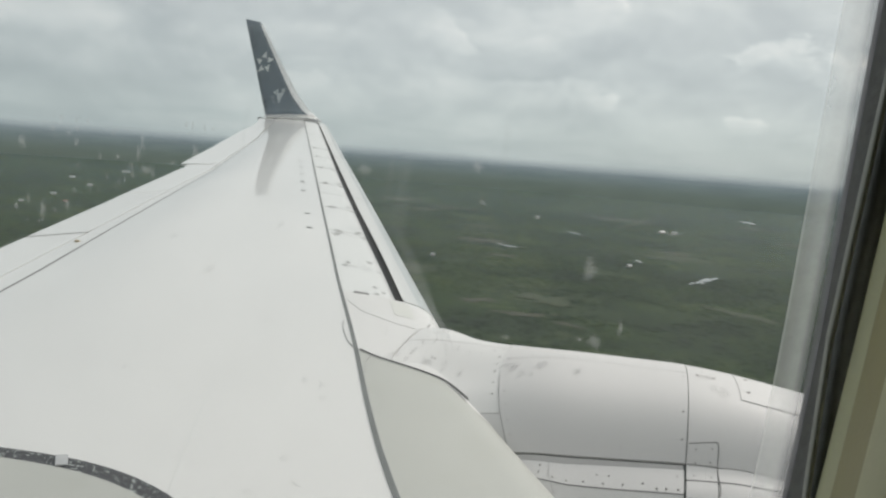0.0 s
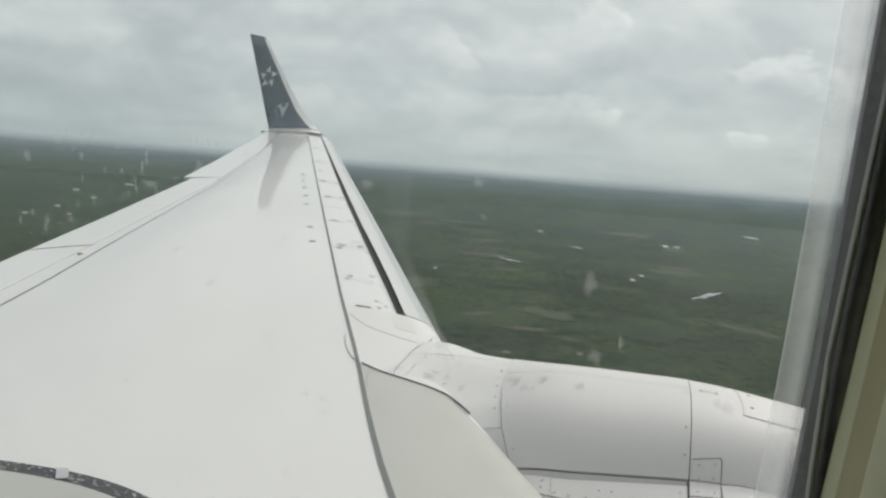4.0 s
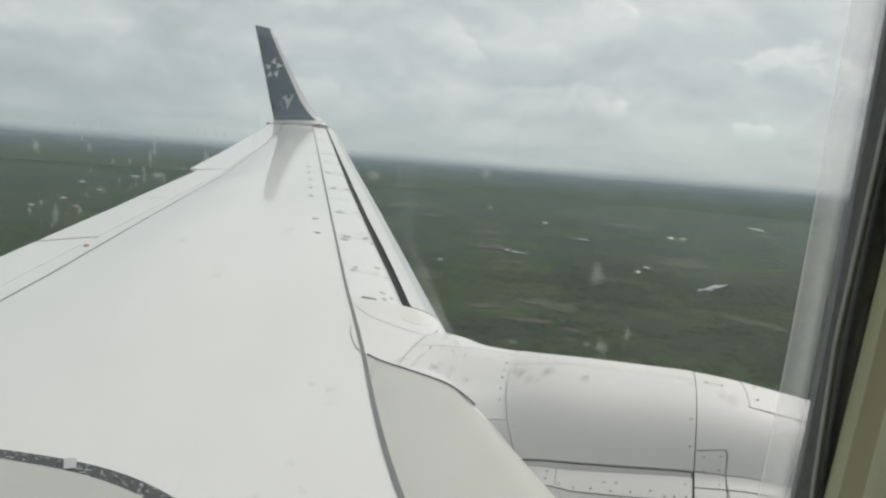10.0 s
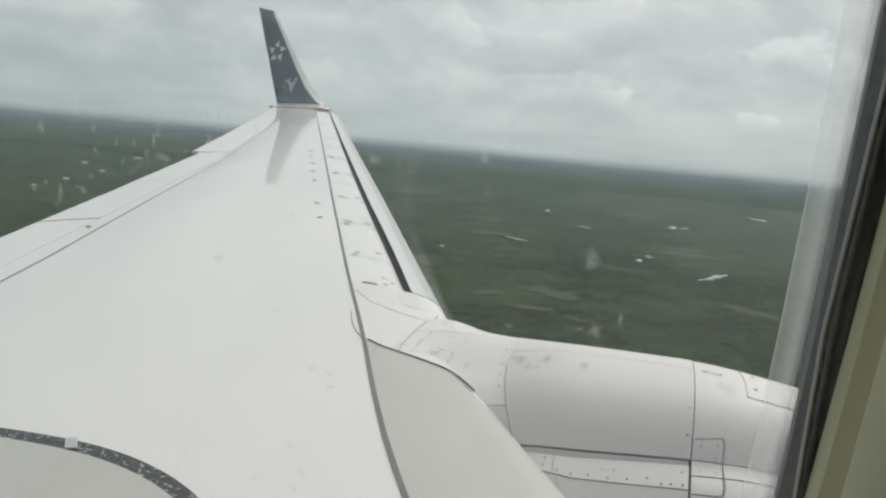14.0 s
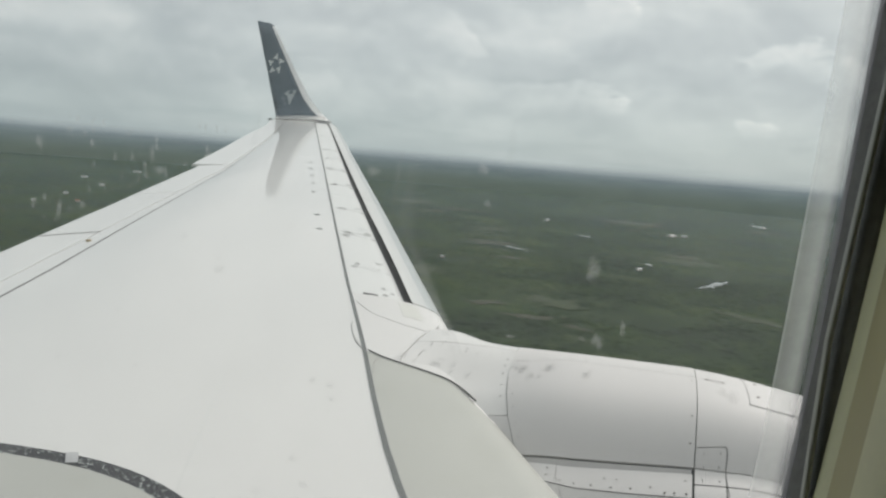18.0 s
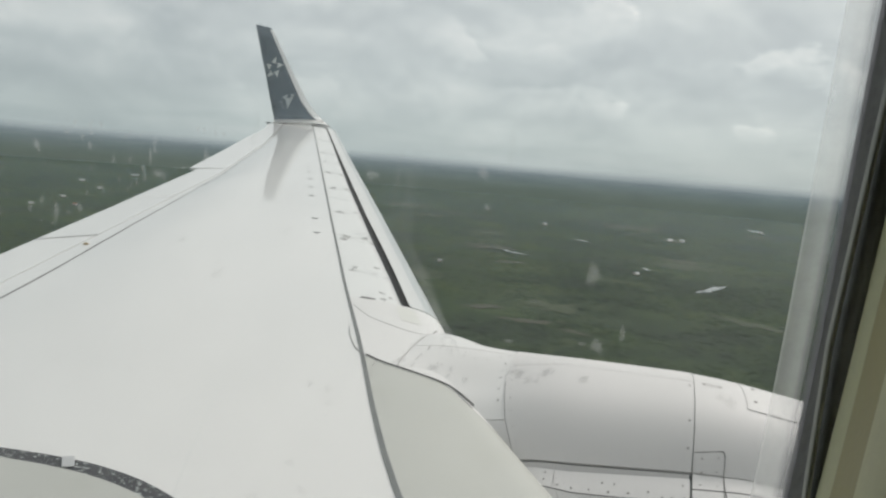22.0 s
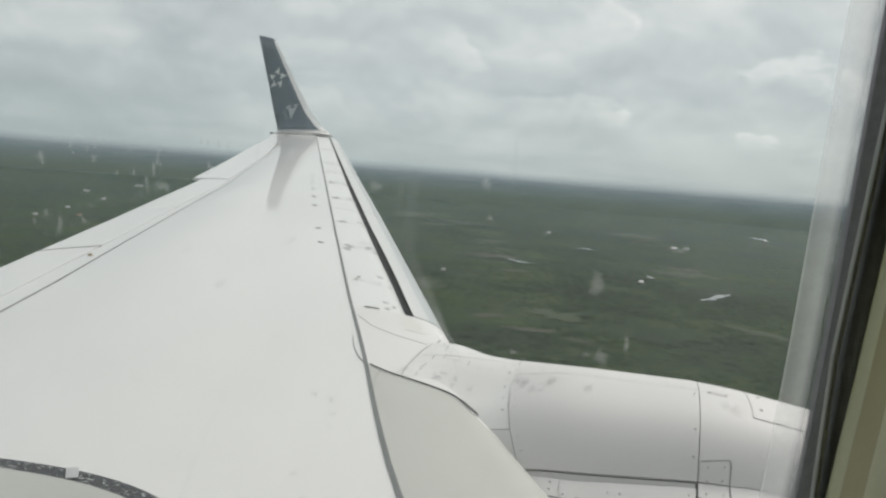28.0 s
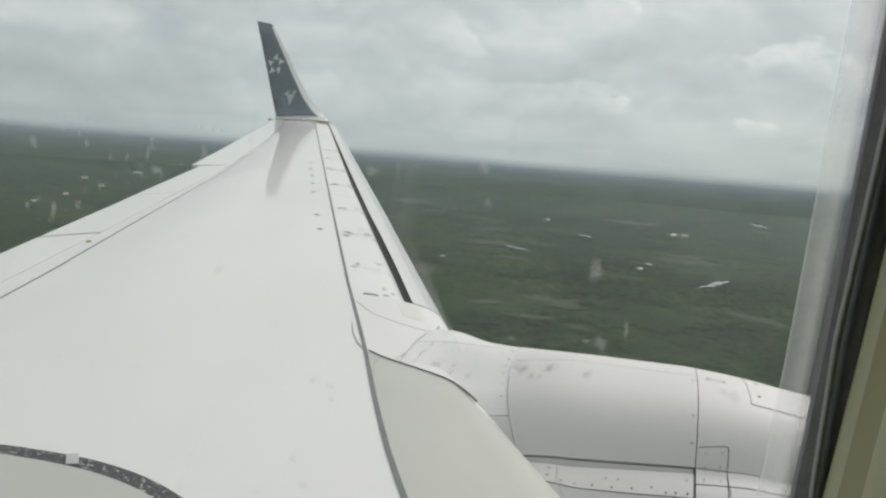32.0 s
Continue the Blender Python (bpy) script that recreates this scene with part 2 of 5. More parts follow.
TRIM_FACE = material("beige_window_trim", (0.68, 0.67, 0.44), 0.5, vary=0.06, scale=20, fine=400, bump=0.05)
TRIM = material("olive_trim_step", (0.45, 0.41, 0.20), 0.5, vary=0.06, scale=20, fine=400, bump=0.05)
PANEL = material("cabin_panel", (0.56, 0.54, 0.47), 0.55, vary=0.05, scale=4, fine=200, bump=0.05)
CARPET = material("cabin_floor", (0.07, 0.075, 0.10), 0.9, vary=0.25, scale=6, fine=200, bump=0.3)
WATER = material("pond_water", (0.20, 0.22, 0.21), 0.30, vary=0.1, scale=0.02, fine=0.1)


def clear_material(name, veil, veil_color, gloss=0.0, roughness=0.05, patchy=0.0):
    """Acrylic that lets the view through, with a thin scattering film of dust."""
    mat = bpy.data.materials.new(name)
    mat.use_nodes = True
    ns, ls = mat.node_tree.nodes, mat.node_tree.links
    ns.clear()
    see = ns.new("ShaderNodeBsdfTransparent")
    film = node(ns, "ShaderNodeBsdfTranslucent", Color=(*veil_color, 1))
    face = node(ns, "ShaderNodeBsdfDiffuse", Color=(*veil_color, 1))
    half = node(ns, "ShaderNodeMixShader", Fac=0.3)
    ls.new(film.outputs[0], half.inputs[1])
    ls.new(face.outputs[0], half.inputs[2])
    mix = node(ns, "ShaderNodeMixShader", Fac=veil)
    if patchy:
        tc = ns.new("ShaderNodeTexCoord")
        tex = node(ns, "ShaderNodeTexNoise", Scale=35.0, Detail=6.0, Roughness=0.65)
        ls.new(tc.outputs["Object"], tex.inputs["Vector"])
        ls.new(ramp(ns, ls, tex.outputs[0], [(0.35, (veil * (1 - patchy),) * 3), (0.7, (veil * (1 + patchy),) * 3)]), mix.inputs[0])
    ls.new(see.outputs[0], mix.inputs[1])
    ls.new(half.outputs[0], mix.inputs[2])
    last = mix
    if gloss:
        shine = node(ns, "ShaderNodeBsdfGlossy", Roughness=roughness)
        last = node(ns, "ShaderNodeMixShader", Fac=gloss)
        ls.new(mix.outputs[0], last.inputs[1])
        ls.new(shine.outputs[0], last.inputs[2])
    ls.new(last.outputs[0], ns.new("ShaderNodeOutputMaterial").inputs[0])
    return mat


PANE = clear_material("dusty_acrylic", 0.05, (0.85, 0.87, 0.86), patchy=0.35)


def foliage_material(name, dull, fresh, island=0.0):
    """Scrub and woods: pastures and thickets in broad patches, copses and single bushes within them."""
    mat = bpy.data.materials.new(name)
    mat.use_nodes = True
    ns, ls = mat.node_tree.nodes, mat.node_tree.links
    bsdf = ns["Principled BSDF"]
    tc = ns.new("ShaderNodeTexCoord")
    geo = ns.new("ShaderNodeNewGeometry")
    patches = node(ns, "ShaderNodeTexNoise", Scale=0.0040, Detail=3.0, Roughness=0.55, Distortion=0.8)
    copses = node(ns, "ShaderNodeTexNoise", Scale=0.015, Detail=4.0, Roughness=0.6, Distortion=0.5)
    bushes = node(ns, "ShaderNodeTexNoise", Scale=0.06, Detail=2.0, Roughness=0.5)
    hue = node(ns, "ShaderNodeTexNoise", Scale=0.0062, Detail=4.0, Roughness=0.6)
    for n in (patches, copses, bushes, hue):
        ls.new(tc.outputs["Object"], n.inputs["Vector"])
    f = math_node(ns, ls, "ADD", math_node(ns, ls, "MULTIPLY", patches.outputs[0], 0.44), math_node(ns, ls, "MULTIPLY", copses.outputs[0], 0.38))
    f = math_node(ns, ls, "ADD", f, math_node(ns, ls, "MULTIPLY", bushes.outputs[0], 0.18))
    if island:
        f = math_node(ns, ls, "ADD", f, math_node(ns, ls, "MULTIPLY", math_node(ns, ls, "SUBTRACT", geo.outputs["Random Per Island"], 0.55), island))
    tone = mix_color(ns, ls, ramp(ns, ls, hue.outputs[0], [(0.40, (0, 0, 0)), (0.62, (1, 1, 1))]), ramp(ns, ls, f, dull), ramp(ns, ls, f, fresh))
    ls.new(tone, bsdf.inputs["Base Color"])
    bsdf.inputs["Roughness"].default_value = 0.9
    bsdf.inputs["Specular IOR Level"].default_value = 0.15
    return mat


DULL = [(0.39, (0.017, 0.031, 0.019)), (0.46, (0.022, 0.039, 0.022)), (0.52, (0.029, 0.048, 0.026)), (0.60, (0.044, 0.064, 0.034))]
FRESH = [(0.39, (0.018, 0.036, 0.016)), (0.46, (0.025, 0.047, 0.018)), (0.52, (0.034, 0.059, 0.022)), (0.60, (0.053, 0.077, 0.031))]
LAND = foliage_material("wooded_plain", DULL, FRESH)
LEAVES = foliage_material("tree_foliage", [(p, tuple(v * 0.92 for v in c)) for p, c in DULL], [(p, tuple(v * 0.92 for v in c)) for p, c in FRESH], 0.11)
TRACK = material("bare_earth", (0.085, 0.085, 0.052), 0.9, vary=0.3, scale=0.02, fine=0.3)

# ---------- mesh helpers ----------


def mesh_object(name, verts, faces, mat, parent=None, smooth=True, label=""):
    me = bpy.data.meshes.new(name)
    me.from_pydata([tuple(v) for v in verts], [], [tuple(f) for f in faces])
    me.materials.append(mat)
    if smooth:
        me.polygons.foreach_set("use_smooth", [True] * len(me.polygons))
    me.update()
    ob = new(name, me)
    ob.parent = parent
    if label:
        ob["label"] = label
    return ob


def part(name, bm, mat, parent, label="", smooth=False):
    bmesh.ops.recalc_face_normals(bm, faces=bm.faces)
    me = bpy.data.meshes.new(name)
    bm.to_mesh(me)
    bm.free()
    me.materials.append(mat)
    if smooth:
        me.polygons.foreach_set("use_smooth", [True] * len(me.polygons))
    ob = new(name, me)
    ob.parent = parent
    if label:
        ob["label"] = label
    return ob


def thing(name, label, category, at=(0, 0, 0), group=""):
    ob = new(name)
    ob.location = at
    return tagged(ob, label, category, group)


def panel(name, surface, us, vs, mat, parent, depth=0.02, label="", hard=True):
    """A plate over a grid of a surface function (u, v, lift), with edges that go down by depth."""
    nu, nv = len(us), len(vs)
    verts = [surface(u, v, 0.0) for u in us for v in vs]
    faces = [(i * nv + j, (i + 1) * nv + j, (i + 1) * nv + j + 1, i * nv + j + 1) for i in range(nu - 1) for j in range(nv - 1)]
    rim = [(0, j) for j in range(nv)] + [(i, nv - 1) for i in range(1, nu)] + [(nu - 1, j) for j in range(nv - 2, -1, -1)] + [(i, 0) for i in range(nu - 2, 0, -1)]
    base = len(verts)
    for i, j in rim:
        verts.append(surface(us[i], vs[j], 0.0))
    for i, j in rim:
        verts.append(surface(us[i], vs[j], -depth))
    k = len(rim)
    faces += [(base + a, base + (a + 1) % k, base + k + (a + 1) % k, base + k + a) for a in range(k)]
    return mesh_object(name, verts, faces, mat, parent, True, label)


def span(a, b, n):
    return [a + (b - a) * i / (n - 1) for i in range(n)]


def lerp_table(x, xs, ys):
    return float(np.interp(x, xs, ys))


def ribbon(name, line, width, mat, parent, height=0.003, normal=None, label=""):
    """A raised strip along a line of points lying on a surface."""
    pts = [Vector(p) for p in line]
    verts, faces = [], []
    for i, p in enumerate(pts):
        t = (pts[min(i + 1, len(pts) - 1)] - pts[max(i - 1, 0)]).normalized()
        n = Vector(normal(p)) if normal else Vector((0, -0.1, 1))
        side = t.cross(n).normalized()
        w = width(i / (len(pts) - 1)) if callable(width) else width
        for s, h in ((-0.5, -0.006), (-0.46, height), (0.46, height), (0.5, -0.006)):
            verts.append(p + side * (w * s) + n.normalized() * h)
    for i in range(len(pts) - 1):
        for j in range(3):
            a = i * 4 + j
            faces.append((a, a + 4, a + 5, a + 1))
    return mesh_object(name, verts, faces, mat, parent, False, label)


def soft_spot(bm, at, radius, rand, stretch=1.0):
    """An irregular stain whose film thins out towards its rim."""
    film = bm.verts.layers.float.get("film") or bm.verts.layers.float.new("film")
    wob, n, rings = rand.uniform(0, 50), 16, []
    middle = bm.verts.new(at(0, 0, 0))
    middle[film] = 1.0
    for share, amount in ((0.4, 0.85), (0.7, 0.45), (1.0, 0.0)):
        ring = []
        for i in range(n):
            q = 6.283185 * i / n
            u = radius * share * (1.0 + 0.75 * noise.noise((math.cos(q) * 1.5 + wob, math.sin(q) * 1.5, wob)))
            v = bm.verts.new(at(u * math.cos(q) * stretch, u * math.sin(q), 0))
            v[film] = amount
            ring.append(v)
        rings.append(ring)
    for i in range(n):
        k = (i + 1) % n
        bm.faces.new((middle, rings[0][i], rings[0][k]))
        for a, b in zip(rings, rings[1:]):
            bm.faces.new((a[i], b[i], b[k], a[k]))


def stain_material(name, strength, color):
    """A thin film of grime; the mesh says how thick it lies."""
    mat = bpy.data.materials.new(name)
    mat.use_nodes = True
    ns, ls = mat.node_tree.nodes, mat.node_tree.links
    ns.clear()
    tc = ns.new("ShaderNodeTexCoord")
    tex = node(ns, "ShaderNodeTexNoise", Scale=60.0, Detail=5.0, Roughness=0.65)
    ls.new(tc.outputs["Object"], tex.inputs["Vector"])
    thick = ns.new("ShaderNodeAttribute")
    thick.attribute_name = "film"
    fac = math_node(ns, ls, "MULTIPLY", thick.outputs["Fac"], ramp(ns, ls, tex.outputs[0], [(0.32, (strength * 0.3,) * 3), (0.62, (strength,) * 3)]))
    mix = ns.new("ShaderNodeMixShader")
    ls.new(fac, mix.inputs[0])
    ls.new(ns.new("ShaderNodeBsdfTransparent").outputs[0], mix.inputs[1])
    ls.new(node(ns, "ShaderNodeBsdfDiffuse", Color=(*color, 1)).outputs[0], mix.inputs[2])
    ls.new(mix.outputs[0], ns.new("ShaderNodeOutputMaterial").inputs[0])
    return mat


# ---------- wing ----------
# d: metres aft of the front spar seam; y: metres outboard; x forward, z up
HINGE_Y, HINGE_D = (0.2, 3.83, 4.1, 4.41, 5.26, 6.44, 8.26, 11.55, 14.0, 15.5), (3.6, 2.416, 2.328, 2.231, 2.028, 1.754, 1.366, 0.936, 0.78, 0.72)
TAIL_Y, TAIL_D = (0.2, 3.9, 4.95, 5.64, 6.46, 7.75, 8.715, 8.735, 10.4, 14.2, 15.5), (4.9, 3.5, 3.00, 2.72, 2.42, 2.04, 1.78, 1.92, 1.64, 1.14, 1.12)
TIP_Y = 15.5


def seam_x(y):
    return 0.388 - 0.508 * y


def nose_scale(y):
    return lerp_table(y, (-0.4, 1.8, 2.0, 2.2, 2.4, 2.6, 2.8, 2.95, 3.1, 3.25, 7.0, 10.0, 15.6), (1.9, 1.46, 1.36, 1.26, 1.16, 1.06, 0.97, 0.95, 0.97, 1.0, 1.0, 0.97, 0.95))


def spar_d(y):
    """The sealed joint along the front spar bends slightly at the engine and at the root."""
    return lerp_table(y, (-0.4, 1.9, 2.11, 2.2, 2.37, 2.7, 3.1, 3.4, 4.1, 6.0, 13.0, 15.5), (-0.17, -0.022, -0.001, 0.007, 0.016, 0.020, 0.016, 0.019, 0.033, 0.040, 0.046, 0.05))


def wing_z(d, y):
    w = min(max((15.3 - y) / 10.0, 0.0), 1.25)
    fall = (0.06 * d + 0.02 * d * d) * w if d > 0 else 0.20 * d * d
    h = hinge_d(y)
    if 0 < d < h:
        # the skin crests between the spar and the hinge
        fall -= lerp_table(y, (3.0, 5.0, 6.5, 8.0, 12.0, 15.4), (0.0, 0.032, 0.048, 0.05, 0.03, 0.0)) * math.sin(math.pi * (d / h) ** 1.5)
    return -1.23 + 0.117 * y - fall


def wing_point(d, y, up=0.0):
    return (seam_x(y) - d, y, wing_z(d, y) + up)


def hinge_d(y):
    return lerp_table(y, HINGE_Y, HINGE_D)


def hinge_gap(y):
    return lerp_table(y, (3.5, 6.0, 8.0, 10.0, 15.5), (0.014, 0.011, 0.007, 0.004, 0.003))


def strip_width(y):
    return lerp_table(y, (3.0, 4.4, 5.0, 5.6, 6.7, 8.4, 15.5), (0.30, 0.27, 0.22, 0.17, 0.13, 0.055, 0.04))


def tail_d(y):
    return lerp_table(y, TAIL_Y, TAIL_D)


NOSE = ((-0.35, -0.024), (-0.39, -0.031), (-0.43, -0.041), (-0.465, -0.054), (-0.495, -0.072), (-0.52, -0.096), (-0.538, -0.13), (-0.543, -0.17), (-0.525, -0.215), (-0.47, -0.25), (-0.36, -0.27), (-0.2, -0.28))


def nose_point(k, y, up=0.0):
    """The leading edge profile, from the top (k = 0) round the nose to the underside."""
    d, fall = NOSE[k]
    s = nose_scale(y)
    z = -1.23 + 0.117 * y + fall * s
    inward = up if k < 5 else (0.0 if k < 8 else -up)
    return (seam_x(y) - d * s - (up if 5 <= k < 9 else 0.0) * -1, y, z + inward)


ROOT_X, ROOT_Y = (-4.2, -3.2, -2.70, -2.26, -1.89, -1.64, -1.42, -1.26, -1.08, -0.95), (2.03, 2.14, 2.17, 2.15, 2.10, 2.052, 1.975, 1.90, 1.78, 1.62)


def root_edge(x):
    return sum(lerp_table(x + o, ROOT_X, ROOT_Y) for o in (-0.14, -0.07, 0.0, 0.07, 0.14)) / 5


wing = thing("airliner_wing", "white painted airliner wing with slats, spoilers and ailerons, in flight", "aircraft wing", (-3.0, 5.0, -1.0))
wing_inv = Matrix.Translation((3.0, -5.0, 1.0))


def under_wing(ob):
    ob.matrix_parent_inverse = wing_inv
    return ob


# inner structure, dark, seen only in the gaps
def wing_core():
    ys = span(-0.34, TIP_Y - 0.03, 40)
    verts, faces = [], []
    ring = 22
    for y in ys:
        s = nose_scale(y)
        td = tail_d(y)
        up = [-0.40 * s + (td - 0.05 + 0.40 * s) * (i / 11.0) for i in range(12)]
        thick = 0.10 * (td + 0.4)
        for d in up:
            verts.append(wing_point(d, y, -0.022))
        for i in range(10):
            d = up[11 - i - 1] if i < 10 else 0
            f = math.sin(math.pi * min(max((d + 0.4 * s) / (td + 0.4 * s), 0.0), 1.0))
            verts.append(wing_point(d, y, -0.022 - 0.05 - thick * f))
    n = len(ys)
    for i in range(n - 1):
        for j in range(ring):
            a, b = i * ring + j, i * ring + (j + 1) % ring
            faces.append((a, b, b + ring, a + ring))
    faces.append(tuple(range(ring)))
    faces.append(tuple(range((n - 1) * ring, n * ring))[::-1])
    return mesh_object("inner_structure", verts, faces, RECESS, wing, False, "dark structure visible in the panel gaps")


under_wing(wing_core())
# upper skin
under_wing(panel("upper_skin", lambda y, f, h: wing_point(spar_d(y) + 0.009 + (hinge_d(y) - spar_d(y) - 0.009 - 0.6 * hinge_gap(y)) * f, y, h), span(-0.34, TIP_Y, 90), span(0, 1, 24), PAINT, wing))
# underside
under_wing(panel("lower_skin", lambda y, f, h: wing_point(-0.2 + (tail_d(y) + 0.1) * f, y, -0.09 - 0.095 * (tail_d(y) + 0.5) * math.sin(math.pi * (0.1 + 0.85 * f)) + h), span(-0.34, TIP_Y, 40), span(0, 1, 10), PAINT, wing, 0.01))
under_wing(ribbon("hinge_line", [wing_point(hinge_d(y), y, -0.004) for y in span(-0.34, 15.0, 60)], lambda t: 1.9 * hinge_gap(-0.34 + 15.34 * t), SEAM, wing, 0.0058))
# hinge strip, then flaps and ailerons behind it
under_wing(panel("hinge_strip", lambda y, f, h: wing_point(hinge_d(y) + 0.6 * hinge_gap(y) + (strip_width(y) - 0.006 - 0.6 * hinge_gap(y)) * f, y, h - 0.001), span(-0.34, TIP_Y - 0.1, 50), span(0, 1, 3), PAINT, wing))


def tail_panel(name, y0, y1, label="", rear=0.0, up=0.0):
    def surf(y, f, h):
        d0 = hinge_d(y) + strip_width(y) + 0.006
        d = d0 + (tail_d(y) + rear - d0) * f
        return wing_point(d, y, h + up * f)
    ob = under_wing(panel(name, surf, span(y0, y1, 12), span(0, 1, 8), PAINT, wing, 0.028, label))
    return ob


tail_panel("spoiler", -0.34, 2.55, "inboard spoiler panel")
tail_panel("spoiler", 2.565, 3.98)
tail_panel("spoiler", 3.995, 5.36)
tail_panel("spoiler", 5.375, 6.95)
tail_panel("spoiler", 6.965, 8.72)
tail_panel("aileron", 8.745, 12.9, "aileron with a stepped inboard end", 0.0, 0.010)
tail_panel("wing_tip_panel", 12.915, TIP_Y - 0.02)
# flap edge showing past the spoilers, with its dark underside
under_wing(panel("flap", lambda y, f, h: wing_point(tail_d(y) - 0.12 + 0.19 * f, y, h - 0.045 - 0.02 * f), span(-0.34, 5.30, 20), span(0, 1, 4), PAINT, wing, 0.03, "inboard flap edge below the spoilers"))
under_wing(panel("flap", lambda y, f, h: wing_point(tail_d(y) - 0.12 + 0.17 * f, y, h - 0.045 - 0.02 * f), span(5.40, 8.70, 20), span(0, 1, 4), PAINT, wing, 0.03))
# sealed seam along the front spar
under_wing(ribbon("spar_seal", [wing_point(spar_d(y), y, 0.0005) for y in span(-0.34, 15.35, 90)], lambda t: 0.026 - 0.011 * min(1, t * 3), STRIP, wing, 0.002, None, "grey sealant strip"))

def gap_d(y):
    """Where the fixed plates end and the slot behind the slats begins."""
    return lerp_table(y, (3.9, 4.5, 5.2, 6.2, 7.6, 10.0, 12.0, 15.5), (-0.286, -0.282, -0.268, -0.258, -0.246, -0.258, -0.27, -0.285)) * nose_scale(y)


# fixed leading edge behind the slats, one plate between each pair of track covers
for y0, y1 in ((3.90, 5.38), (5.39, 6.92), (6.93, 8.72), (8.73, 10.6), (10.61, 12.6), (12.61, 15.3)):
    under_wing(panel("leading_edge_plate", lambda y, f, h: wing_point(spar_d(y) - 0.010 + (gap_d(y) - 0.017 * nose_scale(y) - spar_d(y) + 0.010) * f, y, h - 0.004 - 0.010 * f - 0.011 * max(0.0, (f - 0.70) / 0.30) ** 2), span(y0, y1, 8), span(0, 1, 20), FIXED, wing, 0.02))
under_wing(panel("slat_end_filler", lambda y, f, h: wing_point(-0.25 - 0.11 * f, y, h + 0.0012), span(3.66, 3.88, 6), span(0, 1, 5), FILLER, wing, 0.004, "pale beige filler plate at the slat end"))
# slats
for y0, y1 in ((3.93, 6.9), (6.915, 9.9), (9.915, 12.85), (12.865, 15.42)):
    def slat_surface(y, k, h):
        if k == 0:
            d = lerp_table(y, (3.9, 4.6, 5.3, 6.3, 7.7, 15.5), (-0.336, -0.337, -0.330, -0.312, -0.306, -0.300))
            s = nose_scale(y)
            return (seam_x(y) - d * s, y, -1.23 + 0.117 * y - 0.014 * s + h * 0.5)
        return nose_point(k - 1, y, h)
    under_wing(panel("slat", slat_surface, span(y0, y1, 14), list(range(4)), SLAT, wing, 0.006, "white slat set slightly apart from the wing"))
    under_wing(panel("slat_nose", slat_surface, span(y0, y1, 14), list(range(3, len(NOSE) + 1)), BARE, wing, 0.006, "bare metal slat nose", False))


def whole_nose(y, k, h):
    """Leading edge without a slat: from the seam over the top and round the nose."""
    if k < 5:
        return wing_point(spar_d(y) - 0.010 - 0.0715 * k * nose_scale(y), y, h)
    return nose_point(k - 5, y, h)


# the joint between the white fairing and the beige edge sweeps inboard towards the nose
SEAM_D, SEAM_Y = (0.005, -0.063, -0.137, -0.235, -0.354, -0.401, -0.436, -0.47, -0.5), (3.114, 3.059, 3.034, 3.011, 2.986, 2.925, 2.849, 2.78, 2.74)


def joint_y(k):
    d = -0.010 - 0.0715 * k if k < 5 else NOSE[k - 5][0] if k < 11 else -0.5
    return lerp_table(-d, [-v for v in SEAM_D], SEAM_Y)


nose_rows = list(range(len(NOSE) + 5))
under_wing(panel("fixed_leading_edge", lambda f, k, h: whole_nose(joint_y(k) + 0.001 + (3.911 - joint_y(k)) * f, k, h), span(0, 1, 14), nose_rows, STRUT, wing, 0.015, "white leading edge panel above the engine strut"))
under_wing(panel("inboard_leading_edge", lambda f, k, h: whole_nose(-0.34 + (joint_y(k) - 0.001 + 0.34) * f, k, h), span(0, 1, 30), nose_rows, BEIGE, wing, 0.015, "grey-beige inboard leading edge"))
# dark joint between the strut fairing and the beige edge, the round end of the fairing, and finer joints
FAINT = material("faint_joint", (0.60, 0.60, 0.59), 0.5)


def wing_line(name, ds, ys, width, mat, up=0.002, height=0.003, label=""):
    """A joint through a few places on the wing, rounded off."""
    ts, n = span(0, 1, len(ds)), 32
    pts = []
    for t in span(0, 1, n):
        near = [min(max(t + o, 0.0), 1.0) for o in (-0.05, 0.0, 0.05)]
        pts.append(wing_point(sum(lerp_table(q, ts, ds) for q in near) / 3, sum(lerp_table(q, ts, ys) for q in near) / 3, up))
    return under_wing(ribbon(name, pts, width, mat, wing, height, None, label))


wing_line("fairing_joint", SEAM_D[:7], SEAM_Y[:7], 0.0025, SEAM, 0.002, 0.004, "dark joint line")
wing_line("fairing_joint", (0.050, 0.058, 0.060, 0.047, 0.024, 0.006), (3.45, 3.40, 3.30, 3.183, 3.123, 3.112), 0.0028, SEAM, 0.001, 0.002)
wing_line("fairing_joint", (-0.139, -0.160, -0.201, -0.312, -0.398, -0.441), (3.04, 3.11, 3.197, 3.443, 3.563, 3.657), 0.0026, COWL_EDGE, 0.002, 0.003)
wing_line("fairing_joint", (0.007, -0.067, -0.21, -0.354), (3.773, 3.611, 3.533, 3.515), 0.0018, FAINT, 0.001, 0.0006)
wing_line("edge_cover_joint", (0.004, -0.006, -0.016, -0.05), (2.87, 2.93, 2.99, 3.066), 0.0024, COWL_EDGE, 0.001, 0.001)
dots = bmesh.new()
for y in span(2.6, 3.04, 26):
    bmesh.ops.create_circle(dots, cap_ends=True, segments=6, radius=0.0030, matrix=Matrix.Translation(wing_point(lerp_table(y, (2.2, 2.7, 2.95, 3.04), (-0.045, -0.035, -0.036, -0.050)), y, 0.0015)) @ pose(0, 0, 0, 6.6, 0, 0))
studs = bmesh.new()
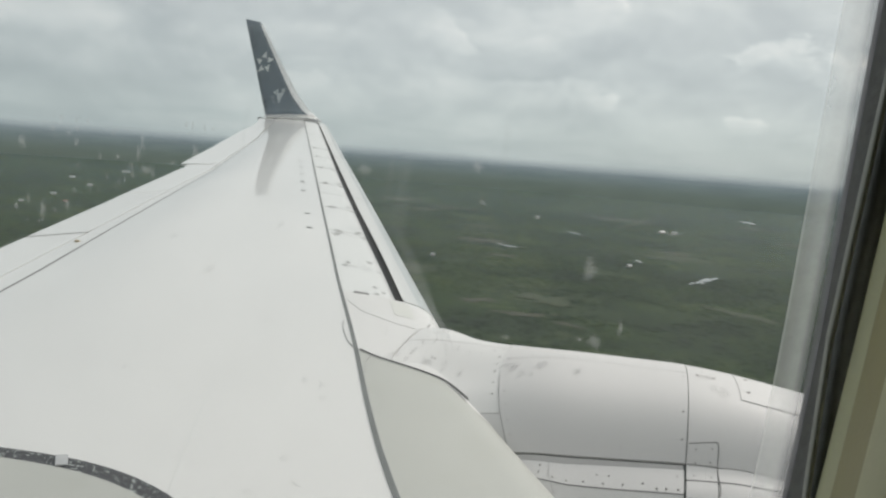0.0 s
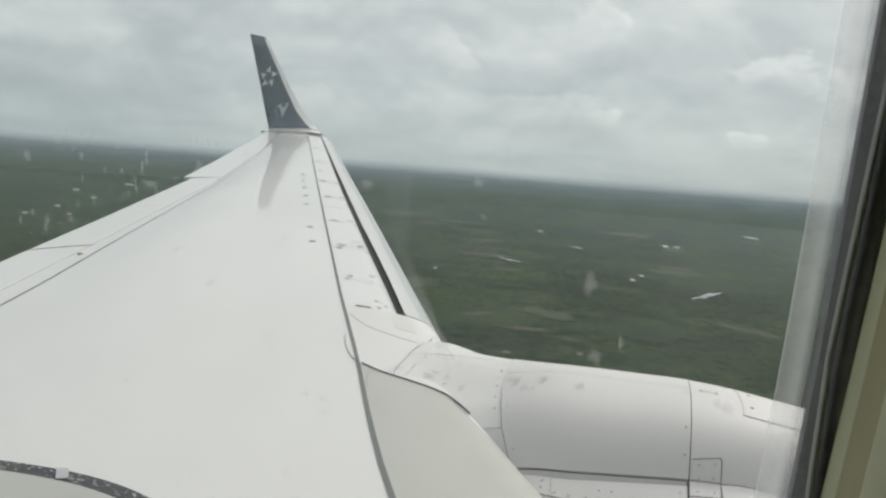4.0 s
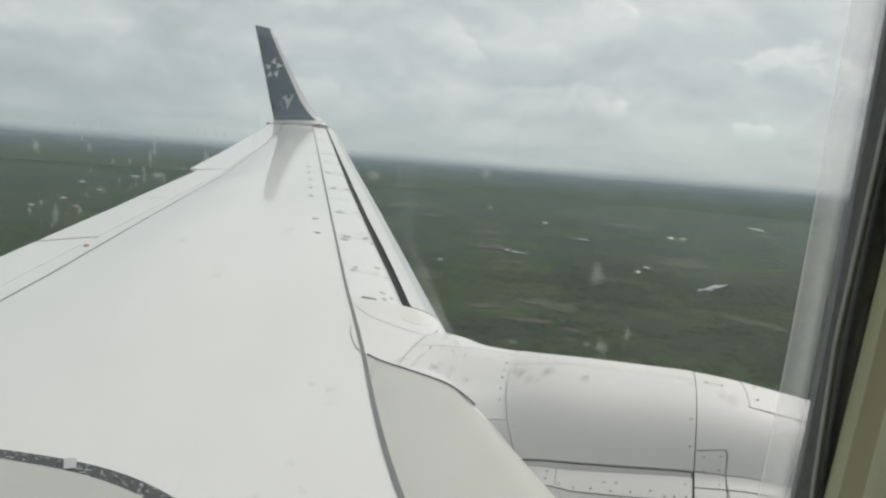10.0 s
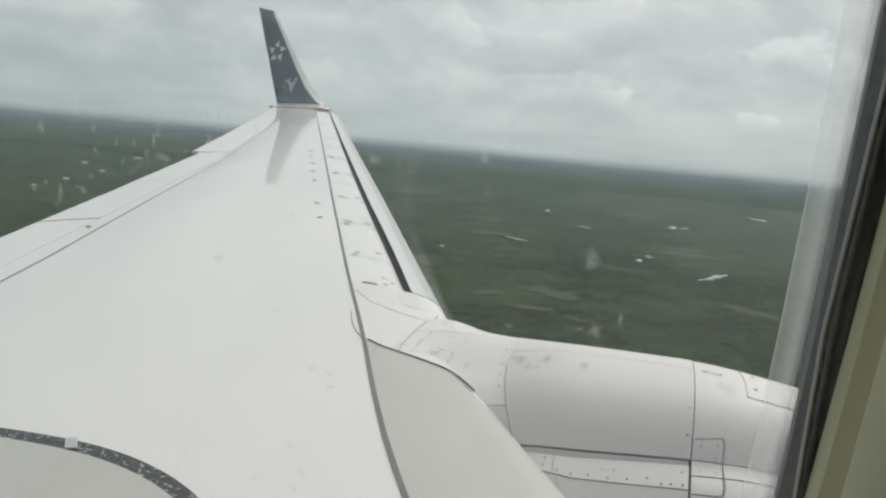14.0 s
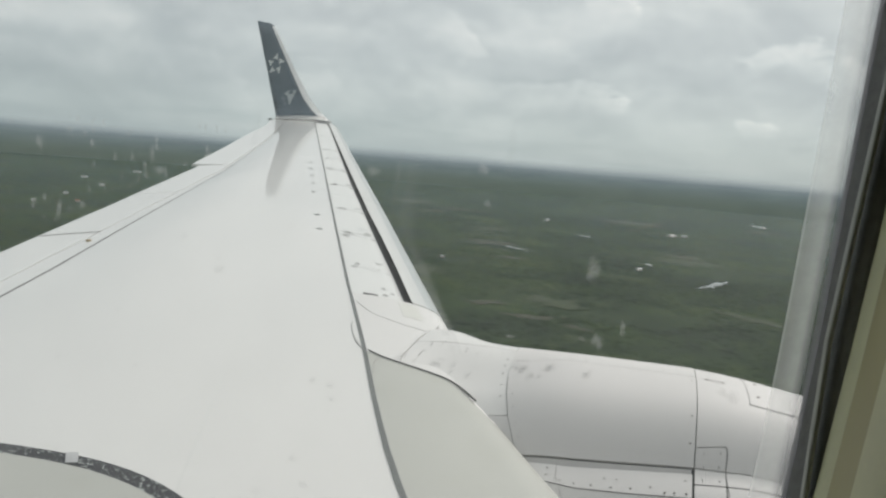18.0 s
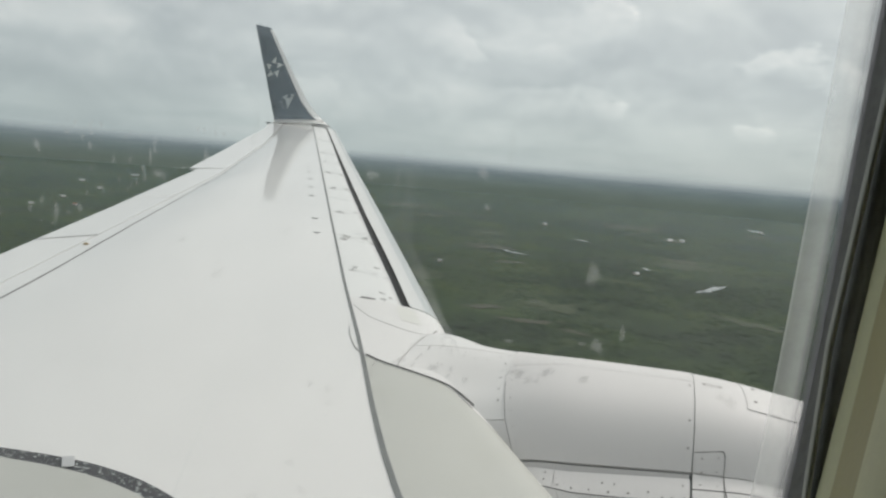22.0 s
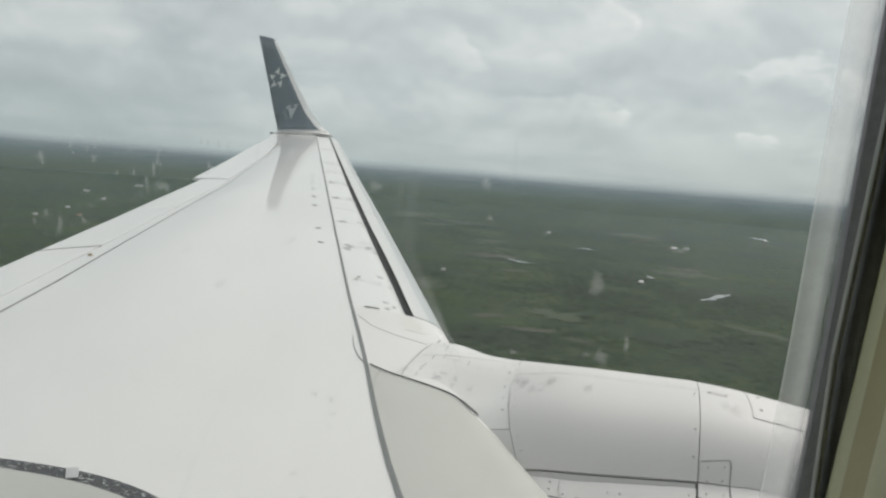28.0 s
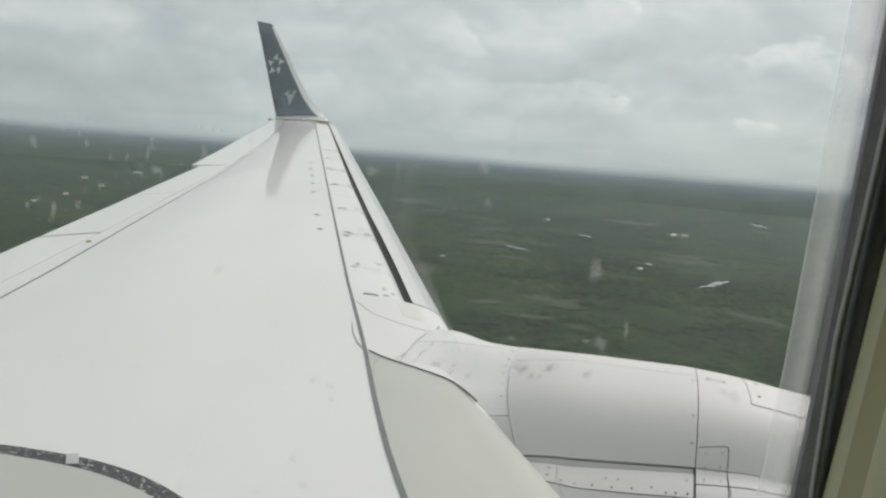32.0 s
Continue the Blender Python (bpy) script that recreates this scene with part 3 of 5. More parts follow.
for d, y in ((-0.174, 3.446), (-0.170, 3.40), (-0.155, 3.351), (-0.192, 3.224)):
    bmesh.ops.create_circle(studs, cap_ends=True, segments=8, radius=0.0038, matrix=Matrix.Translation(wing_point(d, y, 0.002)) @ pose(0, 0, 0, 6.6, 0, 0))
under_wing(tagged(part("fairing_studs", studs, RIVET, wing, "small dark studs"), kind="stuff"))
under_wing(tagged(part("edge_fasteners", dots, FAINT, wing, "fine row of flush fasteners"), kind="stuff"))
# faint chordwise skin joint and the fuel vents
under_wing(ribbon("skin_joint", [wing_point(lerp_table(y, (1.6, 1.98, 2.48, 2.97, 3.89, 6.0), (0.75, 0.741, 0.70, 0.669, 0.577, 0.42)), y, 0.0) for y in span(1.7, 4.6, 30)], 0.0030, material("skin_joint_line", (0.635, 0.645, 0.635), 0.45), wing, 0.0003))
for d, y in ((0.22, 9.0), (0.22, 8.48), (0.21, 7.96), (0.21, 7.44), (0.21, 6.94), (0.19, 5.9), (0.18, 5.39)):
    bm = bmesh.new()
    bmesh.ops.create_cone(bm, cap_ends=True, segments=14, radius1=0.5, radius2=0.46, depth=0.004, matrix=Matrix.Translation(wing_point(d, y, 0.002)) @ pose(0, 0, 0, 6.6, 0, 0) @ Matrix.Diagonal((0.056, 0.024, 1, 1)))
    under_wing(part("vent_cover", bm, STRIP, wing))
# slat track joints with grease round their ends
rng = random.Random(4)
JOINT = material("paint_joint", (0.64, 0.64, 0.63), 0.5, vary=0.15, scale=20)
grease = bmesh.new()
for y, force in ((4.45, 1), (5.30, 4), (6.25, 2), (7.50, 3), (8.6, 3), (9.6, 2), (10.6, 3), (12.6, 2)):
    under_wing(ribbon("track_joint", [wing_point((-0.03 - 0.25 * t) * nose_scale(y), y + 0.012 * math.sin(7 * t), -0.0036 - 0.012 * t) for t in span(0, 1, 10)], 0.006, JOINT, wing, 0.0006))
    for k in range(3):
        c = (-0.05 - 0.03 * k if k < 2 else -0.235) * nose_scale(y) + 0.5 * spar_d(y)
        yy = y + rng.gauss(0, 0.05) + 0.05 * k
        soft_spot(grease, lambda u, v, h: wing_point(c + u, yy + v, h - 0.0032 + 0.010 * c / 0.26 + 0.0002 * k), rng.uniform(0.025, 0.035) + 0.008 * force, rng, 0.8)
for d, y, r in ((-0.19, 3.98, 0.035), (-0.24, 4.03, 0.03), (-0.10, 3.97, 0.04)):
    soft_spot(grease, lambda u, v, h: wing_point(d + u, y + v, h - 0.0105 + r * 0.02), r, rng, 0.6)
for k in range(6):
    y = (4.05, 4.45, 5.30, 6.25, 7.50)[k % 5] + rng.gauss(0, 0.16)
    c = gap_d(y) + abs(rng.gauss(0, 0.015)) + 0.095
    soft_spot(grease, lambda u, v, h: wing_point(c + u, y + v, h - 0.0112 + 0.0002 * (k % 7)), rng.uniform(0.016, 0.03), rng, 1.7)
film_ob = under_wing(tagged(part("grease_marks", grease, stain_material("grease_film", 0.46, (0.14, 0.135, 0.13)), wing, "dark grease round the slat tracks"), kind="stuff"))
film_ob.visible_shadow = False
# oil-dark end bar beside the slat and small smudges on the skin
under_wing(ribbon("slat_end_bar", [wing_point(d, 3.915, 0.001) for d in span(-0.050, -0.135, 6)], lambda t: 0.020 - 0.014 * t, SEAM, wing, 0.003, None, "dark bar at the slat end"))
smudges = bmesh.new()
for k in range(70):
    y = rng.uniform(1.9, 3.6) if k < 56 else rng.uniform(3.5, 7.5)
    d = rng.uniform(0.1, 0.5) if k < 34 else rng.uniform(0.6, 1.7)
    if seam_x(y) - d < -1.2 and y < root_edge(seam_x(y) - d) + 0.05:
        continue
    r = rng.uniform(0.003, 0.008) if k % 3 else rng.uniform(0.015, 0.035)
    soft_spot(smudges, lambda u, v, h: wing_point(d + u, y + v, h + 0.0008 + 0.01 * r), r, rng, 0.8)
for d, y, r in ((0.42, 5.45, 0.09), (0.45, 5.3, 0.07), (0.9, 4.2, 0.12), (1.3, 5.0, 0.10)):
    soft_spot(smudges, lambda u, v, h: wing_point(d + u, y + v, h + 0.0006), r, rng, 0.5)
film_ob = under_wing(tagged(part("smudges", smudges, stain_material("grime_film", 0.095, (0.30, 0.30, 0.29)), wing, "faint grey smudges"), kind="stuff"))
film_ob.visible_shadow = False
# static fitting near the hinge line
bm = bmesh.new()
bmesh.ops.create_uvsphere(bm, u_segments=10, v_segments=6, radius=0.022, matrix=Matrix.Translation(wing_point(2.2, 5.09, 0.0)) @ Matrix.Diagonal((1.3, 0.9, 0.6, 1)))
under_wing(part("fuel_cap", bm, BRASS, wing, "small orange-brown fitting", True))

# ---------- winglet ----------
WINGLET = (  # leading x, y, z and trailing x, y, z, thickness
    (-7.095, 15.46, 0.575, -8.52, 15.46, 0.585, 0.10),
    (-7.195, 15.62, 0.605, -8.58, 15.62, 0.61, 0.09),
    (-7.375, 15.74, 0.69, -8.62, 15.74, 0.665, 0.085),
    (-7.575, 15.81, 0.82, -8.67, 15.81, 0.75, 0.08),
    (-7.885, 15.88, 1.12, -8.76, 15.87, 0.95, 0.07),
    (-8.085, 15.92, 1.40, -8.86, 15.91, 1.22, 0.06),
    (-8.325, 15.97, 1.74, -9.00, 15.96, 1.66, 0.05),
    (-8.555, 16.00, 2.10, -9.13, 15.99, 2.05, 0.042),
    (-8.785, 16.03, 2.46, -9.26, 16.02, 2.46, 0.036),
    (-8.925, 16.05, 2.685, -9.36, 16.04, 2.775, 0.03),
    (-9.005, 16.05, 2.742, -9.372, 16.05, 2.808, 0.016),
)
winglet = new("winglet")
winglet.parent = wing
winglet.matrix_parent_inverse = wing_inv
winglet["label"] = "dark blue blended winglet with pale leading edge"


def winglet_frame(i):
    r = WINGLET[i]
    a, b = Vector(r[0:3]), Vector(r[3:6])
    r0, r1 = WINGLET[max(i - 1, 0)], WINGLET[min(i + 1, len(WINGLET) - 1)]
    up = (Vector(r1[0:3]) + Vector(r1[3:6]) - Vector(r0[0:3]) - Vector(r0[3:6])).normalized()
    n = (b - a).cross(up).normalized()
    if n.y > 0:
        n = -n
    return a, b, n, r[6]


def winglet_skin(name, f0, f1, first, last, mat, n=8, label=""):
    fs = span(f0, f1, n)
    verts, faces = [], []
    for i in range(first, last + 1):
        a, b, nn, th = winglet_frame(i)
        loop = [(f, 1) for f in fs] + [(f, -1) for f in reversed(fs)]
        for f, s in loop:
            half = th * 1.5 * math.sqrt(max(f, 0.0)) * (1.02 - f)
            verts.append(a.lerp(b, f) + nn * (s * half))
    k = 2 * n
    rows_n = last - first + 1
    for i in range(rows_n - 1):
        for j in range(k):
            p, q = i * k + j, i * k + (j + 1) % k
            faces.append((p, q, q + k, p + k))
    faces.append(tuple(range(k)))
    faces.append(tuple(range((rows_n - 1) * k, rows_n * k)))
    ob = mesh_object(name, verts, faces, mat, winglet, True, label)
    return ob


winglet_skin("winglet_root", 0.0, 1.0, 0, 2, PAINT, 10, "white winglet root fairing")
winglet_skin("leading_edge", 0.0, 0.15, 2, 9, WHITE, 9, "white leading edge strip")
winglet_skin("blade", 0.152, 1.0, 2, 9, BLUE, 8, "dark blue painted blade")
winglet_skin("blade_tip", 0.0, 1.0, 9, 10, BLUE, 12)


def winglet_point(i_f, f, off):
    i = min(int(i_f), len(WINGLET) - 2)
    t = i_f - i
    a0, b0, n0, th0 = winglet_frame(i)
    a1, b1, n1, th1 = winglet_frame(i + 1)
    p0, p1 = a0.lerp(b0, f), a1.lerp(b1, f)
    half = (th0 * (1 - t) + th1 * t) * 1.5 * math.sqrt(f) * (1.02 - f)
    return p0.lerp(p1, t) + (n0.lerp(n1, t)).normalized() * (half + off)


def emblem_arrow(cx, cz, size, ang, mat, name="emblem_arrow"):
    """A plain pale arrowhead on the inner face of the winglet."""
    shape = ((0, 1.0), (0.72, -0.65), (0.05, -0.5), (-0.72, -0.70))
    top, bottom = [], []
    for x, z in shape:
        rx = x * math.cos(ang) - z * math.sin(ang)
        rz = x * math.sin(ang) + z * math.cos(ang)
        px, pz = cx + rx * size, cz + rz * size
        i_f = lerp_table(pz, [0.5 * (r[2] + r[5]) for r in WINGLET], list(range(len(WINGLET))))
        i = min(int(i_f), len(WINGLET) - 2)
        t = i_f - i
        le = WINGLET[i][0] * (1 - t) + WINGLET[i + 1][0] * t
        te = WINGLET[i][3] * (1 - t) + WINGLET[i + 1][3] * t
        f = min(max((px - le) / (te - le), 0.05), 0.98)
        top.append(winglet_point(i_f, f, 0.006))
        bottom.append(winglet_point(i_f, f, -0.004))
    n = len(shape)
    faces = [tuple(range(n))] + [(i, (i + 1) % n, n + (i + 1) % n, n + i) for i in range(n)]
    return mesh_object(name, top + bottom, faces, mat, winglet, False, "pale emblem shape")


for k in range(5):
    a = radians(72 * k)
    emblem_arrow(-8.80 + 0.145 * math.sin(a), 1.845 + 0.155 * math.cos(a), 0.092, -a - 0.35, EMBLEM)
emblem_arrow(-8.33, 1.08, 0.15, 3.1, EMBLEM_SOFT, "emblem_shape")
emblem_arrow(-8.43, 1.19, 0.085, 1.5, EMBLEM_SOFT, "emblem_shape")
emblem_arrow(-8.25, 1.20, 0.06, -1.2, EMBLEM_SOFT, "emblem_shape")
emblem_arrow(-8.52, 1.10, 0.08, 1.2, EMBLEM_DIM, "emblem_shape")
emblem_arrow(-8.46, 0.99, 0.07, 0.3, EMBLEM_DIM, "emblem_shape")
# small fairing where the winglet meets the trailing edge
bm = bmesh.new()
bmesh.ops.create_cube(bm, size=1, matrix=Matrix.Translation((-8.60, 15.48, 0.575)) @ Matrix.Diagonal((0.10, 0.08, 0.04, 1)))
bmesh.ops.bevel(bm, geom=bm.edges[:], offset=0.015, segments=2, affect="EDGES")
under_wing(part("tip_lamp_fairing", bm, STRIP, wing, "small dark tip lamp fairing"))
bm = bmesh.new()
bmesh.ops.create_cube(bm, size=1, matrix=Matrix.Translation((-7.27, 15.50, 0.60)) @ Matrix.Diagonal((0.20, 0.10, 0.05, 1)))
bmesh.ops.bevel(bm, geom=bm.edges[:], offset=0.018, segments=2, affect="EDGES")
under_wing(part("tip_lamp", bm, SLAT, wing, "pale wing tip lamp housing"))

# ---------- wing root fairing with its dark seal ----------
fairing = thing("wing_root_fairing", "grey-beige wing root fairing with a chipped dark rubber seal", "wing fairing", (-1.6, 1.2, -1.1))
fairing_inv = Matrix.Translation((1.6, -1.2, 1.1))
def root_point(x, f, h=0.0):
    """f = 0 on the outer edge of the seal, growing inboard."""
    y = root_edge(x) - f
    rise = 0.012 + 0.10 * max(0.0, f - 0.08) ** 2
    return (x, y, wing_z(seam_x(y) - x, y) + rise + h)


ob = panel("fairing_skin", lambda x, f, h: root_point(x, 0.066 + f * (root_edge(x) - 0.066 + 0.32), h + 0.004), span(-4.2, -0.95, 180), span(0, 1, 10), BEIGE, fairing, 0.02)
ob.matrix_parent_inverse = fairing_inv
ob = panel("rubber_seal", lambda x, f, h: root_point(x, f * 0.07, h - 0.004), span(-4.2, -0.95, 180), span(0, 1, 4), SEAL, fairing, 0.02, "dark rubber seal")
ob.matrix_parent_inverse = fairing_inv
chip_bm = bmesh.new()
for k in range(230):
    x = rng.uniform(-2.5, -1.05)
    c = Vector(root_point(x, 0.006 + 0.056 * rng.random(), 0.0)) + Vector((0, 0, -0.001))
    r = rng.uniform(0.0012, 0.0058)
    n = rng.randint(5, 7)
    vs = [chip_bm.verts.new(c + Vector((r * 1.5 * math.cos(6.283 * i / n) * rng.uniform(0.5, 1.2), r * math.sin(6.283 * i / n) * rng.uniform(0.5, 1.2), 0.0005))) for i in range(n)]
    chip_bm.faces.new(vs)
ob = tagged(part("worn_spots", chip_bm, WORN, fairing, "pale worn spots"), kind="stuff")
ob.matrix_parent_inverse = fairing_inv
bm = bmesh.new()
bmesh.ops.create_cube(bm, size=1, matrix=Matrix.Translation(root_point(-1.832, 0.026, 0.002)) @ pose(0, 0, 0, 3, 2, 41) @ Matrix.Diagonal((0.040, 0.080, 0.005, 1)))
bmesh.ops.bevel(bm, geom=bm.edges[:], offset=0.002, segments=1, affect="EDGES")
ob = part("seal_clip", bm, CHIP, fairing, "pale metal clip over the seal")
ob.matrix_parent_inverse = fairing_inv

# ---------- engine nacelle ----------
AX_Y, AX_Z = 3.2, -1.9
IN_X, IN_R = (-2.8, -1.6, -1.2, -0.80, -0.69, -0.60, -0.50, -0.35, 0.20, 0.36, 0.52, 0.9, 1.3, 1.55), (0.55, 0.90, 1.000, 1.008, 1.008, 1.020, 1.055, 1.10, 1.106, 1.094, 1.072, 1.02, 0.94, 0.84)
OUT_X, OUT_R = (-2.8, -1.6, -0.92, -0.60, -0.25, 0.20, 0.36, 0.52, 0.9, 1.3, 1.55), (0.55, 0.95, 1.07, 1.088, 1.100, 1.106, 1.094, 1.072, 1.02, 0.94, 0.84)


def smooth_table(x, xs, ys):
    return sum(lerp_table(x + o, xs, ys) * w for o, w in ((-0.09, 0.15), (-0.045, 0.2), (0, 0.3), (0.045, 0.2), (0.09, 0.15)))


def lip_edge(x):
    """Angle at which the rolled lower edge of the door and the inlet cowl ends."""
    return lerp_table(x, (-1.0, -0.38, -0.24, -0.05, 0.18, 0.287, 0.36, 1.5), (32.9, 31.4, 31.0, 29.75, 28.15, 27.5, 26.7, 23.0))


def undercut(x, a):
    """The cowl rolls in above its lower edge and leans out again below it."""
    e = lip_edge(x)
    s = min(max((a - e + 17.0) / 17.0, 0.0), 1.0)
    out = min(max(a - e - 1.3, 0.0), 6.0)
    fade = min(max((x + 0.75) / 0.25, 0.0), 1.0) * min(max((80.0 - a) / 25.0, 0.0), 1.0)
    return (-0.085 * s * s + 0.0048 * out) * fade


def cowl_point(x, a, h=0.0):
    """a: degrees from the top, growing towards the fuselage."""
    t = min(max((12.0 - a) / 24.0, 0.0), 1.0)
    t = t * t * (3 - 2 * t)
    inner = smooth_table(x, IN_X, IN_R)
    outer = smooth_table(x, OUT_X, OUT_R)
    g = min(max((-0.68 - x) / 0.34, 0.0), 1.0)
    g = g * g * (3 - 2 * g) * min(max((75.0 + a) / 35.0, 0.0), 1.0)
    q = radians(min(max(-a, 0.0), 19.0))
    outer += (1.036 / (math.cos(q) - 0.06 * math.sin(q)) - outer) * g
    outer += smooth_table(x, (-1.5, -1.2, -1.08, -1.0, -0.92, -0.8, -0.7, -0.6), (0.0, 0.0, -0.005, 0.012, 0.034, 0.019, 0.009, 0.0)) * min(max((70.0 + a) / 30.0, 0.0), 1.0)
    # the strut swells to meet the wing along its joint
    meet = min(max((-0.84 - x) / 0.18, 0.0), 1.0)
    meet = meet * meet * (3 - 2 * meet)
    r = inner * (1 - t) + outer * t + undercut(x, a) + h + meet * lerp_table(a, (-12, 0, 5, 9, 14), (0.0, 0.015, 0.023, 0.030, 0.0))
    return (x, AX_Y - r * math.sin(radians(a)), AX_Z + r * math.cos(radians(a)))


engine = thing("jet_engine", "white jet engine nacelle with riveted cowl panels under the wing", "jet engine", (0.0, AX_Y, AX_Z))
engine_inv = Matrix.Translation((0.0, -AX_Y, -AX_Z))


def on_engine(ob):
    ob.matrix_parent_inverse = engine_inv
    return ob


on_engine(panel("inner_barrel", lambda x, a, h: cowl_point(x, a, h - 0.016), span(-1.55, 1.5, 60), span(-150, 210, 240), STRIP, engine, 0.01, "dark inner barrel seen in the gaps"))
G = 0.0018


def cowl_panel(name, x0, x1, a0, a1, label="", mat=COWL, lift_in=0.0):
    """A plate of the cowl between two stations and two angles; either may slant."""
    ga = math.degrees(G / 1.08)

    def edge(e, v):
        return e(v) if callable(e) else e

    low, high = edge(a0, -0.1), edge(a1, -0.1)

    def surf(f, v, h):
        a = low + (high - low) * v
        xa, xb = edge(x0, a) + G, edge(x1, a) - G
        x = xa + (xb - xa) * f
        aa, ab = edge(a0, x) + ga, edge(a1, x) - ga
        a = aa + (ab - aa) * v
        return cowl_point(x, a, h + (lift_in(x, a) if callable(lift_in) else lift_in))

    length = edge(x1, low) - edge(x0, low)
    return on_engine(panel(name, surf, span(0, 1, max(4, int(length / 0.04))), span(0, 1, max(4, int((high - low) / 2.5))), mat, engine, 0.008, label))


def latch_top(x):
    return lip_edge(x) + lerp_table(x, (-0.38, -0.24, -0.05, 0.18), (1.6, 2.0, 1.7, 1.4))


def latch_low(x):
    return lerp_table(x, (-1.0, -0.30, -0.2, -0.03, 0.18, 1.0), (37.2, 37.9, 38.3, 37.5, 36.2, 32.0))


def hatch_low(x):
    return lerp_table(x, (0.184, 0.362, 1.5), (32.55, 30.85, 26.0))


def drain_low(x):
    return 36.9 - 6.5 * (x - 0.19)


def rear_seam(a):
    """The slanting joint behind the fan cowl door."""
    return lerp_table(a, (-60, -10, 0, 8, 16.3, 23.2, 27.0, 29.6, 36, 75), (-0.62, -0.566, -0.558, -0.547, -0.522, -0.490, -0.462, -0.442, -0.40, -0.36))


cowl_panel("strut_fairing", -1.26, -1.04, -60, 8, "smooth strut fairing over the wing edge", STRUT)
cowl_panel("strut_fairing", -1.04, rear_seam, -75, -7, "", STRUT)
cowl_panel("strut_fairing", -1.04, rear_seam, -7, 23.1, "", STRUT)
cowl_panel("lower_cowl", -1.04, rear_seam, 23.1, 75)
cowl_panel("upper_cowl", rear_seam, 0.19, -75, 0.75, "upper cowl panel", COWL, 0.002)
cowl_panel("fan_cowl_door", rear_seam, 0.19, 0.80, lip_edge, "large plain fan cowl door", COWL, 0.003)
cowl_panel("latch_ledge", rear_seam, 0.185, lambda x: lip_edge(x) + 0.14, latch_top, "shaded ledge under the cowl door", COWL, lambda x, a: -0.012 * (a - lip_edge(x)))
cowl_panel("latch_panel", rear_seam, -0.2697, latch_top, latch_low, "narrow riveted latch panel")
cowl_panel("latch_panel", -0.2725, 0.187, latch_top, latch_low)
cowl_panel("lower_cowl", rear_seam, 0.187, latch_low, 75)
cowl_panel("inlet_cowl", 0.19, 1.5, -75, lip_edge, "inlet cowl")
cowl_panel("latch_cover", 0.195, 0.297, lambda x: 24.4 - 15 * (x - 0.194), lambda x: lip_edge(x) - 0.05, "small rectangular latch cover", COWL, 0.0025)
cowl_panel("latch_hatch", 0.192, 0.297, lip_edge, hatch_low, "flared lower half of the latch cover")
cowl_panel("lower_cowl", 0.297, 1.5, lip_edge, hatch_low)


def access_edge(a):
    return 0.376 + (a + 30) * 0.0002


cowl_panel("access_panel", access_edge, 0.62, -30, 9.6, "access panel with dark fasteners", COWL, 0.0004)
cowl_panel("drain_hatch", 0.192, 0.297, hatch_low, drain_low, "rounded drain hatch")
cowl_panel("lower_cowl", 0.192, 0.297, drain_low, 75)
cowl_panel("lower_cowl", 0.297, 1.5, hatch_low, 75)
cowl_panel("nacelle_outboard_side", -1.04, 1.5, -150, -75)
cowl_panel("nacelle_belly", -1.04, 1.5, 75, 210)
def radial(p):
    return (0.0, p.y - AX_Y, p.z - AX_Z)


on_engine(ribbon("cowl_joint", [cowl_point(x, 0.77, 0.0022) for x in span(-0.55, 0.185, 24)], 0.0022, COWL_EDGE, engine, 0.001, radial))
on_engine(ribbon("cowl_joint", [cowl_point(rear_seam(a), a, 0.0022) for a in span(9, 31.2, 30)], 0.0026, SEAM, engine, 0.001, radial))
on_engine(ribbon("cowl_joint", [cowl_point(rear_seam(a), a, 0.0024) for a in span(-6, 9, 20)], 0.0044, JOINT, engine, 0.001, radial))
on_engine(ribbon("access_panel_edge", [cowl_point(access_edge(a), a, 0.001) for a in span(-20, 8.6, 14)] + [cowl_point(x, a, 0.001) for x, a in ((0.379, 9.5), (0.385, 9.9), (0.45, 9.95), (0.62, 10.0))], 0.0016, COWL_EDGE, engine, 0.001, radial))
on_engine(ribbon("latch_cover_edge", [cowl_point(x, a, 0.0035) for x, a in ((0.289, 22.95), (0.295, 23.2), (0.298, 23.8), (0.297, 25.2), (0.295, 27.3))], 0.0030, SEAM, engine, 0.001, radial))
on_engine(ribbon("latch_cover_edge", [cowl_point(x, a, 0.001) for x, a in ((0.296, 27.6), (0.298, 29.5), (0.300, 31.3), (0.304, 33.1), (0.302, 34.6), (0.293, 35.9), (0.270, 36.3), (0.200, 36.8))], 0.0030, SEAM, engine, 0.001, radial))
on_engine(ribbon("latch_cover_edge", [cowl_point(x, 24.35 - 15 * (x - 0.194), 0.0028) for x in span(0.198, 0.288, 6)], 0.0022, COWL_EDGE, engine, 0.001, radial))
on_engine(ribbon("hatch_joint", [cowl_point(x, hatch_low(x), 0.001) for x in span(0.19, 0.8, 20)], 0.0028, SEAM, engine, 0.001, radial))
on_engine(ribbon("latch_joint", [cowl_point(x, latch_low(x), 0.001) for x in span(-0.38, 0.186, 24)], 0.0034, SEAM, engine, 0.001, radial))
on_engine(ribbon("latch_joint", [cowl_point(x, a, 0.001) for x, a in ((-0.272, 33.3), (-0.270, 35.0), (-0.264, 36.8), (-0.243, 39.5), (-0.234, 40.5))], 0.0018, COWL_EDGE, engine, 0.001, radial))
